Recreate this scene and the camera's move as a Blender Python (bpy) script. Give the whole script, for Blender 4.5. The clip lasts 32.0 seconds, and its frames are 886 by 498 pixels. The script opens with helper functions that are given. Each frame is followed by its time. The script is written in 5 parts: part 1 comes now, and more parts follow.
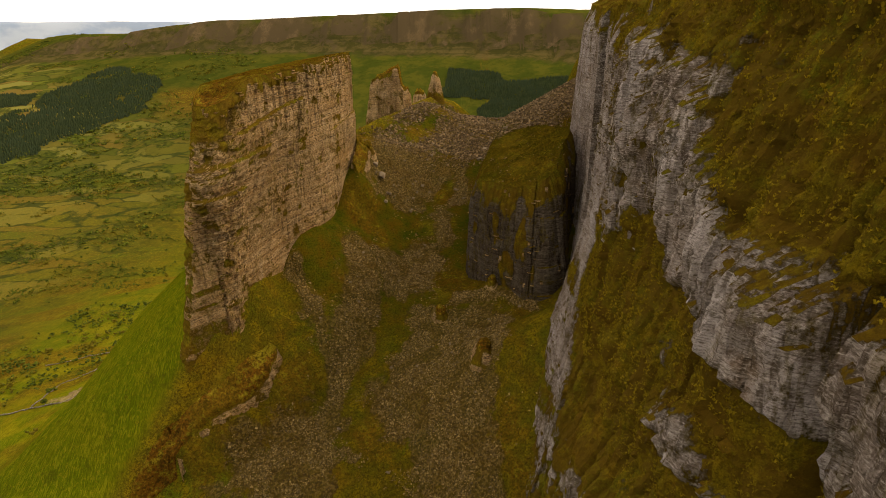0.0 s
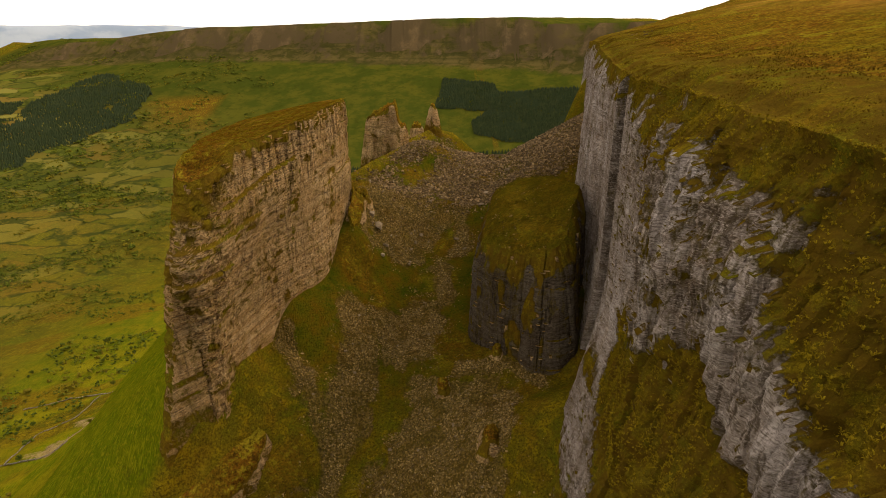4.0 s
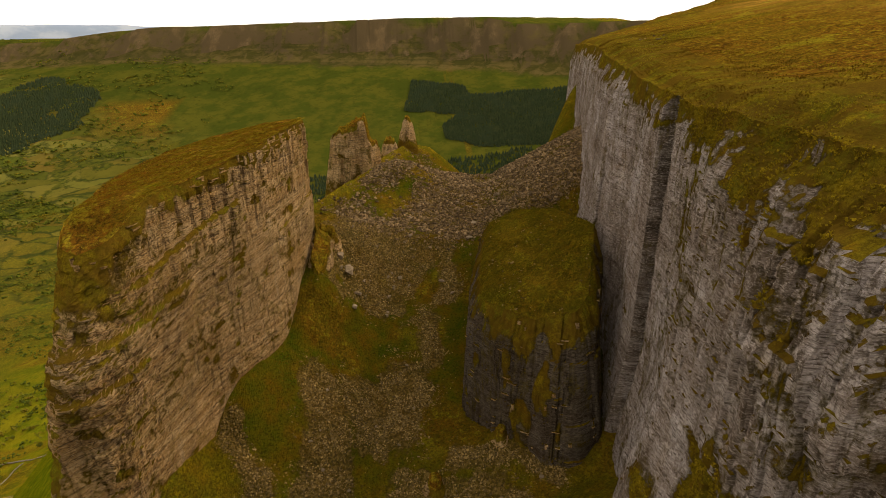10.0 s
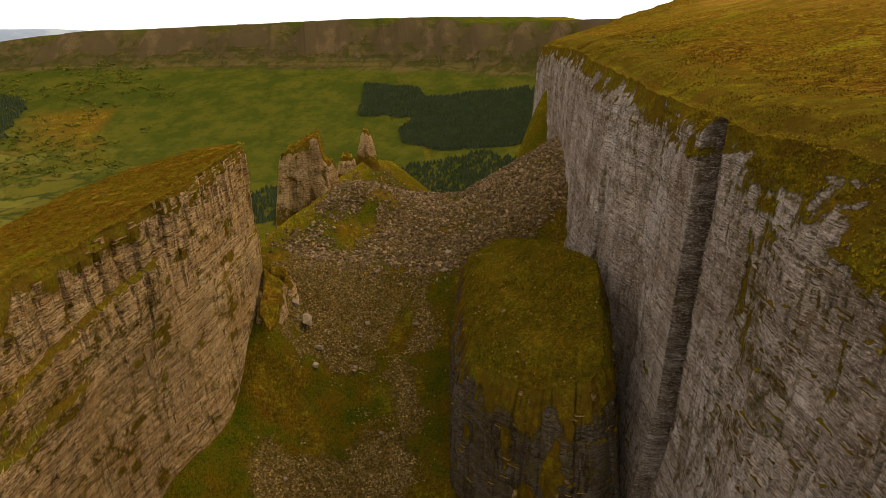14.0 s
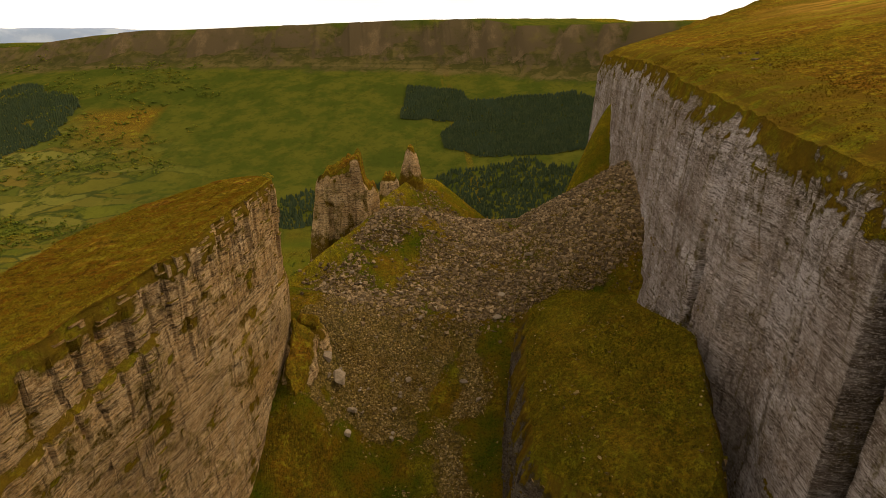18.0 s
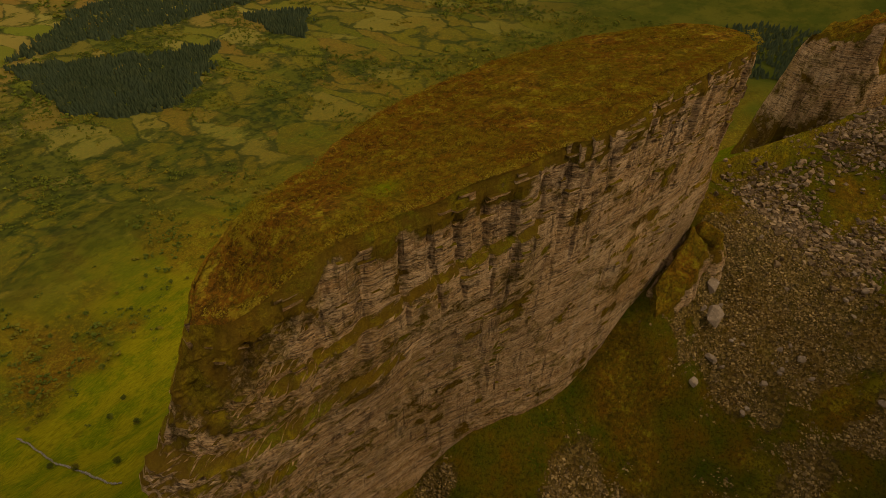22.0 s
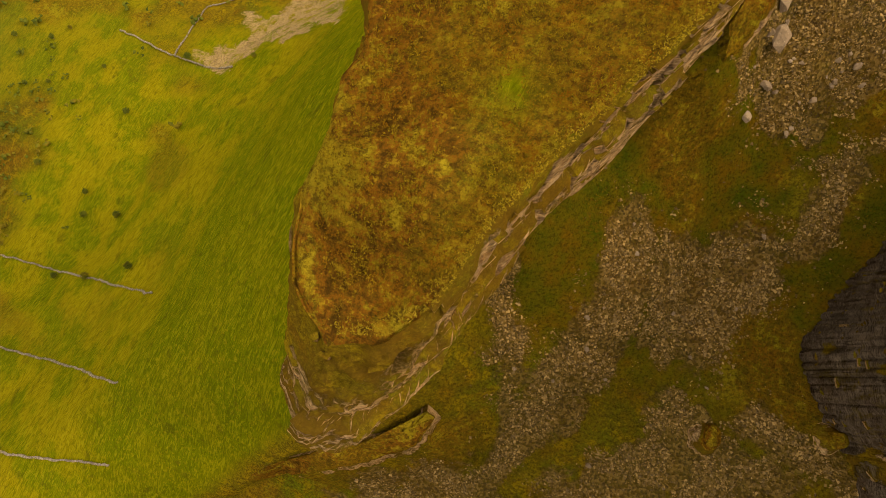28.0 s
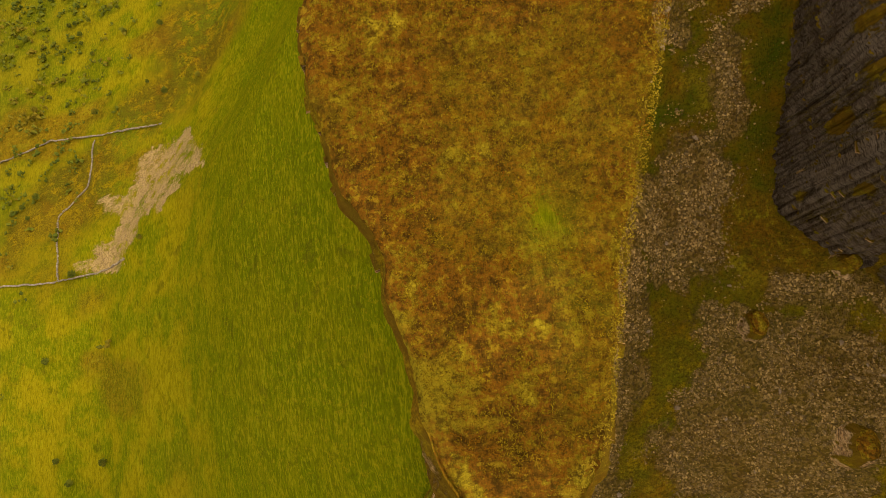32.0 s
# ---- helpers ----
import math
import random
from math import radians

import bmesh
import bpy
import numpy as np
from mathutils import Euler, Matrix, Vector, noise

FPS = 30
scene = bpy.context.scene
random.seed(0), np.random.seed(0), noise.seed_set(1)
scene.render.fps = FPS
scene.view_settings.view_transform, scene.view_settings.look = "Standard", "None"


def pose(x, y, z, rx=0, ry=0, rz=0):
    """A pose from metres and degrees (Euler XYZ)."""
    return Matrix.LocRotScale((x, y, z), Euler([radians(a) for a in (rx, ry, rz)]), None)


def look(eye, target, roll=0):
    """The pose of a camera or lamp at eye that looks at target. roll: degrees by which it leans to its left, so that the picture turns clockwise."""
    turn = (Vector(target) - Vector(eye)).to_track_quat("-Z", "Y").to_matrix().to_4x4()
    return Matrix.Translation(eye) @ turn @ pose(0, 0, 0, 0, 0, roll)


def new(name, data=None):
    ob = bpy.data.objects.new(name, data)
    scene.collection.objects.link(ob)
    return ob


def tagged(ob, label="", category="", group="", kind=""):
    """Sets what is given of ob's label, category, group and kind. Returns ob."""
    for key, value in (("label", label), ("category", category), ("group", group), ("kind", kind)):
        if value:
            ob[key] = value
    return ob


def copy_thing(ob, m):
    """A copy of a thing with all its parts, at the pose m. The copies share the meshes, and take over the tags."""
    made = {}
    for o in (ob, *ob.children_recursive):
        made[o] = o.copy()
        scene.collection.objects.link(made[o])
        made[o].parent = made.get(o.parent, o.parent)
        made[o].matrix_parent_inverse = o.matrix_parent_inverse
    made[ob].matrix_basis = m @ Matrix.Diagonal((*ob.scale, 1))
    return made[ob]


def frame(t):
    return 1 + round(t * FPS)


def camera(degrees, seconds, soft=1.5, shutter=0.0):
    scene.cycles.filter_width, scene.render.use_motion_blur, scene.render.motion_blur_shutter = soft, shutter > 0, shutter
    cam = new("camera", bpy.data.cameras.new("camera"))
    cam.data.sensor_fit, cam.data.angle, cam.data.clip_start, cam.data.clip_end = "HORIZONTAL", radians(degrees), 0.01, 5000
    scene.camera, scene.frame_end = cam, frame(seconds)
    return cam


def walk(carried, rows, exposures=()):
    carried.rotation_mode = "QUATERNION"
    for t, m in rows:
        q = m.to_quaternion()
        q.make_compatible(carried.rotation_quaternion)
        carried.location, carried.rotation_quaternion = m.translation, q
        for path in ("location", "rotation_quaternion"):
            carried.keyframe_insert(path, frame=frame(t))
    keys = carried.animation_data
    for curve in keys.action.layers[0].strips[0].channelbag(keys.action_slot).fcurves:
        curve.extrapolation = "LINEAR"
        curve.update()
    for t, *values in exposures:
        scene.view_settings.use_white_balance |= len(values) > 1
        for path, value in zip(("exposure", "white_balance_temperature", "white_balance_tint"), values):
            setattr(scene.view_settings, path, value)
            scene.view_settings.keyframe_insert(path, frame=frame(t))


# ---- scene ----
cam = camera(78.47, 32.0, soft=0.7)
ROWS = [
    (0.0, -0.51, -0.79, 298.18, 67.17, 0.99, -0.10),
    (0.5, -0.96, 2.44, 302.76, 67.12, 1.05, -0.00),
    (1.0, -1.40, 5.87, 307.21, 67.15, 0.98, -0.08),
    (1.5, -1.73, 9.55, 311.55, 67.21, 0.91, -0.06),
    (2.0, -2.11, 13.70, 315.79, 67.23, 0.86, 0.12),
    (2.5, -2.60, 18.32, 319.30, 67.34, 0.76, 0.33),
    (4.5, -6.40, 37.78, 325.16, 67.32, 0.43, -2.38),
    (5.0, -7.11, 42.47, 325.59, 67.26, 0.51, -5.40),
    (5.5, -7.40, 47.61, 325.68, 67.24, 0.58, -6.30),
    (6.0, -7.57, 53.38, 325.45, 67.32, 0.53, -3.26),
    (6.5, -7.86, 58.77, 325.44, 67.34, 0.49, -2.38),
    (7.0, -8.25, 64.31, 325.59, 67.30, 0.52, -2.16),
    (7.5, -8.70, 70.17, 325.75, 67.30, 0.55, -2.08),
    (8.0, -9.18, 76.15, 326.02, 67.31, 0.51, -1.95),
    (8.5, -9.81, 82.43, 326.20, 67.26, 0.50, -1.88),
    (9.0, -10.59, 88.63, 326.05, 67.23, 0.54, -3.86),
    (9.5, -11.30, 94.96, 326.10, 67.21, 0.57, -4.11),
    (10.0, -11.93, 101.23, 326.26, 67.24, 0.59, -4.22),
    (10.5, -12.73, 107.64, 326.48, 67.23, 0.65, -5.32),
    (11.0, -13.42, 114.15, 326.77, 67.19, 0.66, -5.56),
    (11.5, -13.91, 120.53, 326.99, 67.22, 0.75, -5.75),
    (12.0, -14.67, 126.75, 327.44, 67.23, 0.77, -7.60),
    (12.5, -15.12, 132.94, 327.66, 67.22, 0.88, -8.15),
    (13.0, -15.28, 139.12, 327.59, 67.19, 0.93, -8.47),
    (13.5, -15.24, 145.28, 327.53, 67.17, 0.98, -8.78),
    (14.0, -15.05, 151.16, 327.55, 67.16, 1.07, -9.13),
    (14.5, -15.13, 157.17, 327.81, 67.04, 1.14, -11.88),
    (16.5, -16.52, 179.02, 329.97, 67.02, 0.82, -13.75),
    (17.0, -16.61, 184.48, 331.20, 67.11, 0.77, -14.08),
    (17.5, -16.78, 190.14, 332.35, 67.13, 0.73, -13.62),
    (18.0, -17.26, 195.88, 332.41, 67.27, 0.81, -4.90),
    (18.5, -17.94, 201.49, 332.25, 67.51, 0.89, 11.92),
    (19.0, -19.19, 207.57, 331.99, 67.60, 0.57, 27.09),
    (19.5, -20.98, 213.00, 331.87, 67.51, 0.38, 33.70),
    (20.0, -23.70, 218.34, 331.99, 67.76, 0.27, 36.01),
    (20.5, -27.05, 223.06, 331.70, 71.10, 0.19, 37.10),
    (21.0, -31.03, 227.98, 331.71, 66.05, 0.19, 37.83),
    (21.5, -35.11, 232.65, 331.86, 57.95, 0.31, 38.35),
    (22.0, -39.82, 237.49, 331.84, 48.91, 0.34, 38.97),
    (22.5, -44.56, 241.70, 331.80, 41.16, 0.20, 39.69),
    (23.0, -50.13, 245.69, 331.60, 32.78, 0.02, 40.82),
    (23.5, -55.66, 249.31, 331.53, 32.48, -0.17, 41.69),
    (24.0, -61.82, 253.06, 331.98, 28.86, -0.22, 42.47),
    (24.5, -67.21, 255.73, 332.42, 21.62, -0.33, 43.00),
    (26.5, -84.86, 261.51, 335.37, 13.18, 0.02, 37.26),
    (27.0, -87.71, 260.83, 335.30, 13.09, 0.11, 33.06),
    (27.5, -90.64, 260.31, 335.48, 13.15, 0.14, 30.51),
    (28.0, -94.49, 260.43, 336.02, 13.21, 0.26, 25.42),
    (28.5, -98.15, 261.15, 336.49, 13.23, 0.41, 16.37),
    (29.0, -102.27, 262.57, 337.12, 13.27, 0.60, 8.23),
    (29.5, -105.50, 264.37, 337.93, 13.25, 0.66, 4.59),
    (30.0, -108.79, 266.87, 338.83, 13.26, 0.82, 0.09),
    (30.5, -111.33, 269.38, 339.32, 13.23, 0.85, -3.55),
    (31.0, -113.78, 272.45, 339.76, 13.24, 0.96, -7.60),
    (31.5, -115.57, 275.20, 340.30, 13.25, 0.97, -10.31),
    (32.0, -117.25, 278.75, 340.66, 13.28, 0.89, -8.65),
]
walk(cam, [(t, pose(x, y, z, rx, ry, rz)) for t, x, y, z, rx, ry, rz in ROWS],
     exposures=[(0.0, 0.64, 7300, 12), (4.0, 0.58, 7300, 12), (17.0, 0.52, 7300, 12), (19.0, 0.3, 7300, 13), (20.5, -0.03, 7200, 13), (22.0, -0.15, 7900, 17), (23.0, 0.1, 8400, 19), (24.5, 0.38, 8400, 19), (27.0, 1.0, 8300, 17), (32.0, 1.12, 8100, 16)])

# ---- sky and sun: bright broken overcast, veiled sun over the high moor ----
SUN_EL, SUN_AZ = 40.0, 62.0          # azimuth in degrees from +y towards +x
world = bpy.data.worlds.new("overcast_sky")
scene.world = world
world.use_nodes = True
wn, wl = world.node_tree.nodes, world.node_tree.links
wn.clear()
w_out = wn.new("ShaderNodeOutputWorld")
w_bg = wn.new("ShaderNodeBackground")
w_sky = wn.new("ShaderNodeTexSky")
w_sky.sky_type, w_sky.sun_disc = "NISHITA", False
w_sky.sun_elevation, w_sky.sun_rotation = radians(SUN_EL), radians(SUN_AZ)
w_dim = wn.new("ShaderNodeMix")
w_dim.data_type, w_dim.blend_type = "RGBA", "MULTIPLY"
w_dim.inputs[0].default_value = 1.0
w_dim.inputs[7].default_value = (0.10, 0.10, 0.10, 1)
w_co = wn.new("ShaderNodeTexCoord")
w_map = wn.new("ShaderNodeMapping")
w_map.inputs["Scale"].default_value = (2.2, 2.2, 9.0)
w_noise = wn.new("ShaderNodeTexNoise")
w_noise.inputs["Scale"].default_value, w_noise.inputs["Detail"].default_value = 1.6, 7.0
w_ramp = wn.new("ShaderNodeValToRGB")
w_ramp.color_ramp.elements[0].position, w_ramp.color_ramp.elements[0].color = 0.34, (0.86, 0.85, 0.82, 1)
w_ramp.color_ramp.elements[1].position, w_ramp.color_ramp.elements[1].color = 0.60, (1.22, 1.18, 1.10, 1)
w_mix = wn.new("ShaderNodeMix")
w_mix.data_type = "RGBA"
w_mix.inputs[0].default_value = 0.90
wl.new(w_sky.outputs[0], w_dim.inputs[6])
wl.new(w_co.outputs["Generated"], w_map.inputs[0])
wl.new(w_map.outputs[0], w_noise.inputs["Vector"])
wl.new(w_noise.outputs[0], w_ramp.inputs[0])
wl.new(w_dim.outputs[2], w_mix.inputs[6])
wl.new(w_ramp.outputs[0], w_mix.inputs[7])
wl.new(w_mix.outputs[2], w_bg.inputs[0])
wl.new(w_bg.outputs[0], w_out.inputs[0])
w_bg.inputs[1].default_value = 0.93
sun = new("sun", bpy.data.lights.new("sun", "SUN"))
sun.data.energy, sun.data.angle, sun.data.color = 2.0, radians(14), (1.0, 0.88, 0.70)
se, sa = radians(SUN_EL), radians(SUN_AZ)
sun.matrix_world = look((0, 0, 900), (-math.cos(se) * math.sin(sa) * 100, -math.cos(se) * math.cos(sa) * 100, 900 - math.sin(se) * 100))

# ---- numeric helpers ----
RNG = np.random.default_rng(7)


def lattice(ix, iy, iz, seed):
    h = (ix.astype(np.int64) * 374761393 + iy.astype(np.int64) * 668265263 + iz.astype(np.int64) * 1274126177 + seed * 974711) & 0xFFFFFFFF
    h = ((h ^ (h >> 13)) * 1103515245) & 0xFFFFFFFF
    h = ((h ^ (h >> 15)) * 2246822519) & 0xFFFFFFFF
    return ((h ^ (h >> 16)) & 0xFFFF) / 65535.0


def vnoise(x, y, z=0.0, seed=0):
    """Smooth value noise, -1 to 1."""
    x, y, z = np.broadcast_arrays(np.asarray(x, float), np.asarray(y, float), np.asarray(z, float))
    ix, iy, iz = np.floor(x), np.floor(y), np.floor(z)
    fx, fy, fz = x - ix, y - iy, z - iz
    fx, fy, fz = [f * f * (3 - 2 * f) for f in (fx, fy, fz)]
    r = 0
    for dz, wz in ((0, 1 - fz), (1, fz)):
        for dy, wy in ((0, 1 - fy), (1, fy)):
            for dx, wx in ((0, 1 - fx), (1, fx)):
                r = r + wx * wy * wz * lattice(ix + dx, iy + dy, iz + dz, seed)
    return 2 * r - 1


def fbm(x, y, z=0.0, seed=0, octaves=4):
    total, amp = 0, 0.55
    for o in range(octaves):
        total = total + amp * vnoise(x * 2 ** o, y * 2 ** o, np.asarray(z) * 2 ** o, seed + 17 * o)
        amp *= 0.5
    return total


def hash1(i, seed=0):
    i = np.asarray(i)
    return lattice(i, i * 0 + 3, i * 0 + 5, seed)


def smooth(a, b, v):
    t = np.clip((np.asarray(v, float) - a) / (b - a), 0, 1)
    return t * t * (3 - 2 * t)


def along(poly, y):
    """x, z ... of a line of (y, values...) at y."""
    p = np.array(poly, float)
    return [np.interp(y, p[:, 0], p[:, k]) for k in range(1, p.shape[1])]


def inside(poly, x, y):
    """Whether points lie in a polygon."""
    px, py = np.array(poly, float).T
    hit = np.zeros(np.shape(x), bool)
    for k in range(len(px)):
        x0, y0, x1, y1 = px[k - 1], py[k - 1], px[k], py[k]
        if y0 != y1:
            hit ^= ((y0 > y) != (y1 > y)) & (x < (x1 - x0) * (y - y0) / (y1 - y0) + x0)
    return hit


def line_distance(pts, x, y):
    """Signed distance to a line of points (positive on its left) and the share of the way along it."""
    best = np.full(np.shape(x), 1e9)
    side, share = np.zeros(np.shape(x)), np.zeros(np.shape(x))
    p = np.array(pts, float)
    n = len(p) - 1
    for k in range(n):
        d = p[k + 1] - p[k]
        t = np.clip(((x - p[k, 0]) * d[0] + (y - p[k, 1]) * d[1]) / (d @ d), 0, 1)
        qx, qy = x - p[k, 0] - t * d[0], y - p[k, 1] - t * d[1]
        r = np.hypot(qx, qy)
        near = r < best
        best = np.where(near, r, best)
        side = np.where(near, np.sign(d[0] * qy - d[1] * qx), side)
        share = np.where(near, k + t, share)
    return best * side, share


# ---- the lie of the land ----
# spine of tower and pinnacles: y, x, crest height of the ground
SPINE = [(60, -215, 10), (150, -172, 60), (190, -148, 98), (236, -118, 158), (262, -112, 180), (300, -112, 189), (345, -112, 191), (400, -100, 198), (430, -80, 216),
         (470, -56, 222), (500, -40, 224), (545, -28, 225), (590, -8, 226), (625, 12, 214), (680, 40, 160), (900, 120, -20)]
# floor of the gully: y, x of its axis, height
GULLY = [(-200, 10, -60), (60, 5, 10), (150, -8, 60), (200, -18, 90), (243, -34, 113), (269, -33, 127), (284, -32, 133), (300, -32, 139), (322, -30, 145), (345, -30, 152), (373, -30, 165), (400, -14, 176), (430, 10, 195),
         (490, 30, 212), (525, 40, 212), (570, 52, 195), (640, 70, 140), (800, 100, 30), (1000, 120, -50), (1500, 120, -75)]
FOOT = [(196, -136, 104, 0.8), (212, -123, 120, 0.8), (226, -115, 131, 0.8), (236, -111.5, 140, 0.7), (252, -107.5, 145, 0.5), (268, -105, 151, 0.45), (284, -100.6, 157, 0.5), (300, -94.6, 163, 0.62), (316, -88, 167, 0.9), (332, -79.6, 172, 1.1), (348, -71, 182, 1.2), (366, -63, 197, 1.2), (398, -62, 212, 1.3), (425, -74, 205, 1.3)]
# rim of the great cliff: y, x, height
RIM = [(-400, 40, 300), (-60, 58, 300), (40, 66, 301), (100, 72, 302), (160, 72, 303), (200, 69, 303), (238, 71, 304), (268, 77, 302), (318, 85, 302), (380, 97, 305),
       (428, 107, 307), (500, 127, 308), (563, 145, 307), (650, 164, 305), (720, 178, 302)]
RIDGE = [(1500, 1500), (900, 2000), (300, 2350), (-500, 2560), (-1300, 2720), (-1900, 2840), (-2360, 2800), (-2720, 3300), (-3100, 4600)]
RIDGE_TOP = ((0, 1.2, 1.8, 2.0, 2.3, 2.9, 3.4, 3.65, 4.0, 4.35, 4.7, 5.1, 6.0, 6.4, 7.0, 8.0), (322, 320, 317, 343, 341, 331, 321, 315, 296, 270, 254, 264, 258, 255, 238, 230))
TOWER = [(-110, 259), (-103, 262), (-99, 268), (-97, 278), (-93.5, 289), (-89, 300), (-84, 313), (-78, 330), (-72, 352), (-67, 378), (-64, 398), (-69, 412),
         (-84, 420), (-100, 412), (-116, 392), (-128, 362), (-134, 332), (-131.5, 312), (-127, 299), (-124, 288), (-123, 276), (-119, 266)]
BLOCK = [(19, 322), (27, 307), (39, 296), (56, 290), (63, 297), (71, 318), (82, 348), (72, 385), (52, 408), (35, 402), (25, 362)]
LAKE = [(-3031, 2512), (-2860, 2420), (-2650, 2263), (-2460, 2140), (-2316, 2015), (-2254, 2125), (-2392, 2344), (-2620, 2600), (-2800, 2790), (-2880, 2890), (-2960, 3060), (-3060, 2960), (-3090, 2760), (-3060, 2640)]
LAKE_Z = 72.0


def moor(x, y):
    """Height of the high moor east of the rim."""
    rx, rz = along(RIM, np.clip(y, -400, 720))
    d = np.maximum(x - rx, 0)
    h = rz + 0.19 * np.minimum(d, 260) + 0.05 * np.clip(d - 260, 0, 900) + 2.2 * smooth(0, 10, d)
    h = h + (2.2 * fbm(x / 60, y / 60, 0, 3) + 0.8 * fbm(x / 14, y / 14, 0, 4)) * smooth(4, 40, d)
    return h


def gully(x, y):
    ax, az = along(GULLY, y)
    d = x - ax
    east_low = 0.72 * d * (1 - 0.70 * smooth(225, 275, y)) * (1 - smooth(285, 325, y)) * smooth(120, 200, y)
    east_mid = np.where(d < 45, -0.05 * d, -2.2 + 0.45 * (d - 45)) * smooth(285, 325, y) * (1 - smooth(415, 450, y))
    east_high = 0.54 * np.maximum(d - 18, 0) * smooth(415, 450, y)
    east = np.where(d > 0, east_low + east_mid + east_high, 0)
    w = np.maximum(-d, 0)
    west = w * (0.04 + 0.56 * smooth(262, 318, y) * (1 - 0.85 * smooth(400, 450, y)))
    cone = 11 * np.exp(-((x + 13) ** 2 + (y - 505) ** 2) / 420) + 13 * np.exp(-((x + 7) ** 2 + (y - 588) ** 2) / 380)
    bank = 92 * np.exp(-((x - 160) / 34) ** 2) * smooth(578, 640, y) * (1 - smooth(700, 820, y))
    return az + east + west + cone + bank


def far_land(x, y):
    """Valley floor, the far escarpment and the hills beyond the lake."""
    d, share = line_distance(RIDGE, x, y)
    top = np.interp(share, *RIDGE_TOP)
    near_cape = np.interp(share, [0, 3.2, 4.5, 5.4, 8], [1, 1, 1.3, 2.6, 3.2])
    s = d * near_cape + 40 * fbm(x / 160, y / 160, 0, 21, 3) + 14 * fbm(x / 45, y / 45, 0, 22, 3)
    drop = top + 95
    fall = np.interp(s, [-1500, -300, 0, 22, 60, 75, 130, 480, 900, 1300, 1700], [0.98, 0.995, 1.0, .80, .74, .66, .585, .36, .15, .05, 0.0])
    z = -95 + drop * fall
    far = np.hypot(x, y)
    az = np.degrees(np.arctan2(-(x + 27), y - 223))
    west = smooth(53, 60, az) * (1 - smooth(150, 175, az))
    hill = 270 * smooth(2700, 4750, far + 150 * fbm(az / 7, 0, 0, 32, 3)) * (0.9 + 0.16 * fbm(az / 9, far / 900, 0, 31, 3)) * west
    end = 250 * smooth(3500, 4700, far + 200 * fbm(az / 6, 0, 0, 33, 3)) * smooth(36, 44, az) * (1 - smooth(150, 175, az)) * (0.9 + 0.3 * fbm(az / 5.0, 0, 0, 34, 3))
    z = z + np.maximum(hill + 55 * smooth(56, 76, az) * smooth(3600, 4700, far), end)
    z = z + 160 * smooth(1500, 3200, far) * (1 - np.clip(fall, 0, 1))
    flat = 1 - smooth(0, 120, z + 60)
    return z + (6 * fbm(x / 220, y / 220, 0, 35, 4)) * (1 - 0.5 * flat)


def land(x, y):
    """Height of the ground sheet."""
    sx, sz = along(SPINE, y)
    d = sx - x
    prof = np.interp(d, [0, 46, 80, 137, 215, 340, 560, 900], [185, 158, 131, 64, 4, -30, -52, -85])
    lumps = 6 * fbm(x / 70, y / 70, 0, 11, 4) + 1.2 * fbm(x / 13, y / 13, 0, 12, 3)
    west = prof + (sz - 185) * np.exp(-np.maximum(d, 0) / 110) + lumps * smooth(60, 220, d) + 0.8 * fbm(x / 16, y / 16, 0, 13, 3)
    g = gully(x, y)
    east = np.maximum(g, sz - (0.85 + 1.1 * (1 - smooth(320, 350, y)) + 1.2 * (1 - smooth(245, 275, y))) * np.maximum(-d, 0)) + 1.6 * fbm(x / 22, y / 22, 0, 14, 4)
    # turf bank along the foot of the tower: y, x and height of its upper edge, fall towards the gully
    bx, bz, fall = along(FOOT, y)
    apron = bz + 3.5 * fbm(y / 9, x / 30, 0, 15, 3) - fall * (1 + 0.35 * fbm(y / 12, 0, 0, 16, 2)) * np.maximum(x - bx - 1.5, 0)
    east = np.maximum(east, np.where((y > 200) & (y < 425), apron, -200))
    z = np.where(d > 0, west, east)
    rx, rz = along(RIM, np.clip(y, -400, 720))
    wild = far_land(x, y)
    blend = np.maximum(smooth(620, 1000, y), np.maximum(smooth(420, 900, d), smooth(60, -260, y) * 0))
    z = z * (1 - blend) + wild * blend
    back = np.maximum(x - rx - 14 - 1.4 * np.maximum(y - 724, 0), 0)
    up = smooth(0, 5, back) * (1 - smooth(1300, 1900, np.hypot(x - 300, y)) * smooth(700, 1100, y))
    z = z * (1 - up) + moor(x, y) * up
    if np.min(x) > -2000:
        return z
    shore = np.abs(line_distance(LAKE + LAKE[:1], x, y)[0])
    z = np.minimum(z, LAKE_Z + 2 + 0.02 * shore + np.maximum(shore - 350, 0) * 0.4)
    return np.where(inside(LAKE, x, y), LAKE_Z - 4, z)

# ---- mesh helpers ----
def raw_mesh(name, verts, faces, material, smooth_shade=True):
    """A mesh from arrays: verts (n, 3); faces (m, 3) or (m, 4)."""
    verts, faces = np.asarray(verts, np.float32), np.asarray(faces, np.int32)
    me = bpy.data.meshes.new(name)
    k = faces.shape[1]
    me.vertices.add(len(verts))
    me.vertices.foreach_set("co", verts.ravel())
    me.loops.add(faces.size)
    me.loops.foreach_set("vertex_index", faces.ravel())
    me.polygons.add(len(faces))
    me.polygons.foreach_set("loop_start", np.arange(0, faces.size, k, dtype=np.int32))
    me.polygons.foreach_set("loop_total", np.full(len(faces), k, np.int32))
    me.polygons.foreach_set("use_smooth", np.full(len(faces), smooth_shade, bool))
    me.materials.append(material)
    me.update(calc_edges=True)
    return me


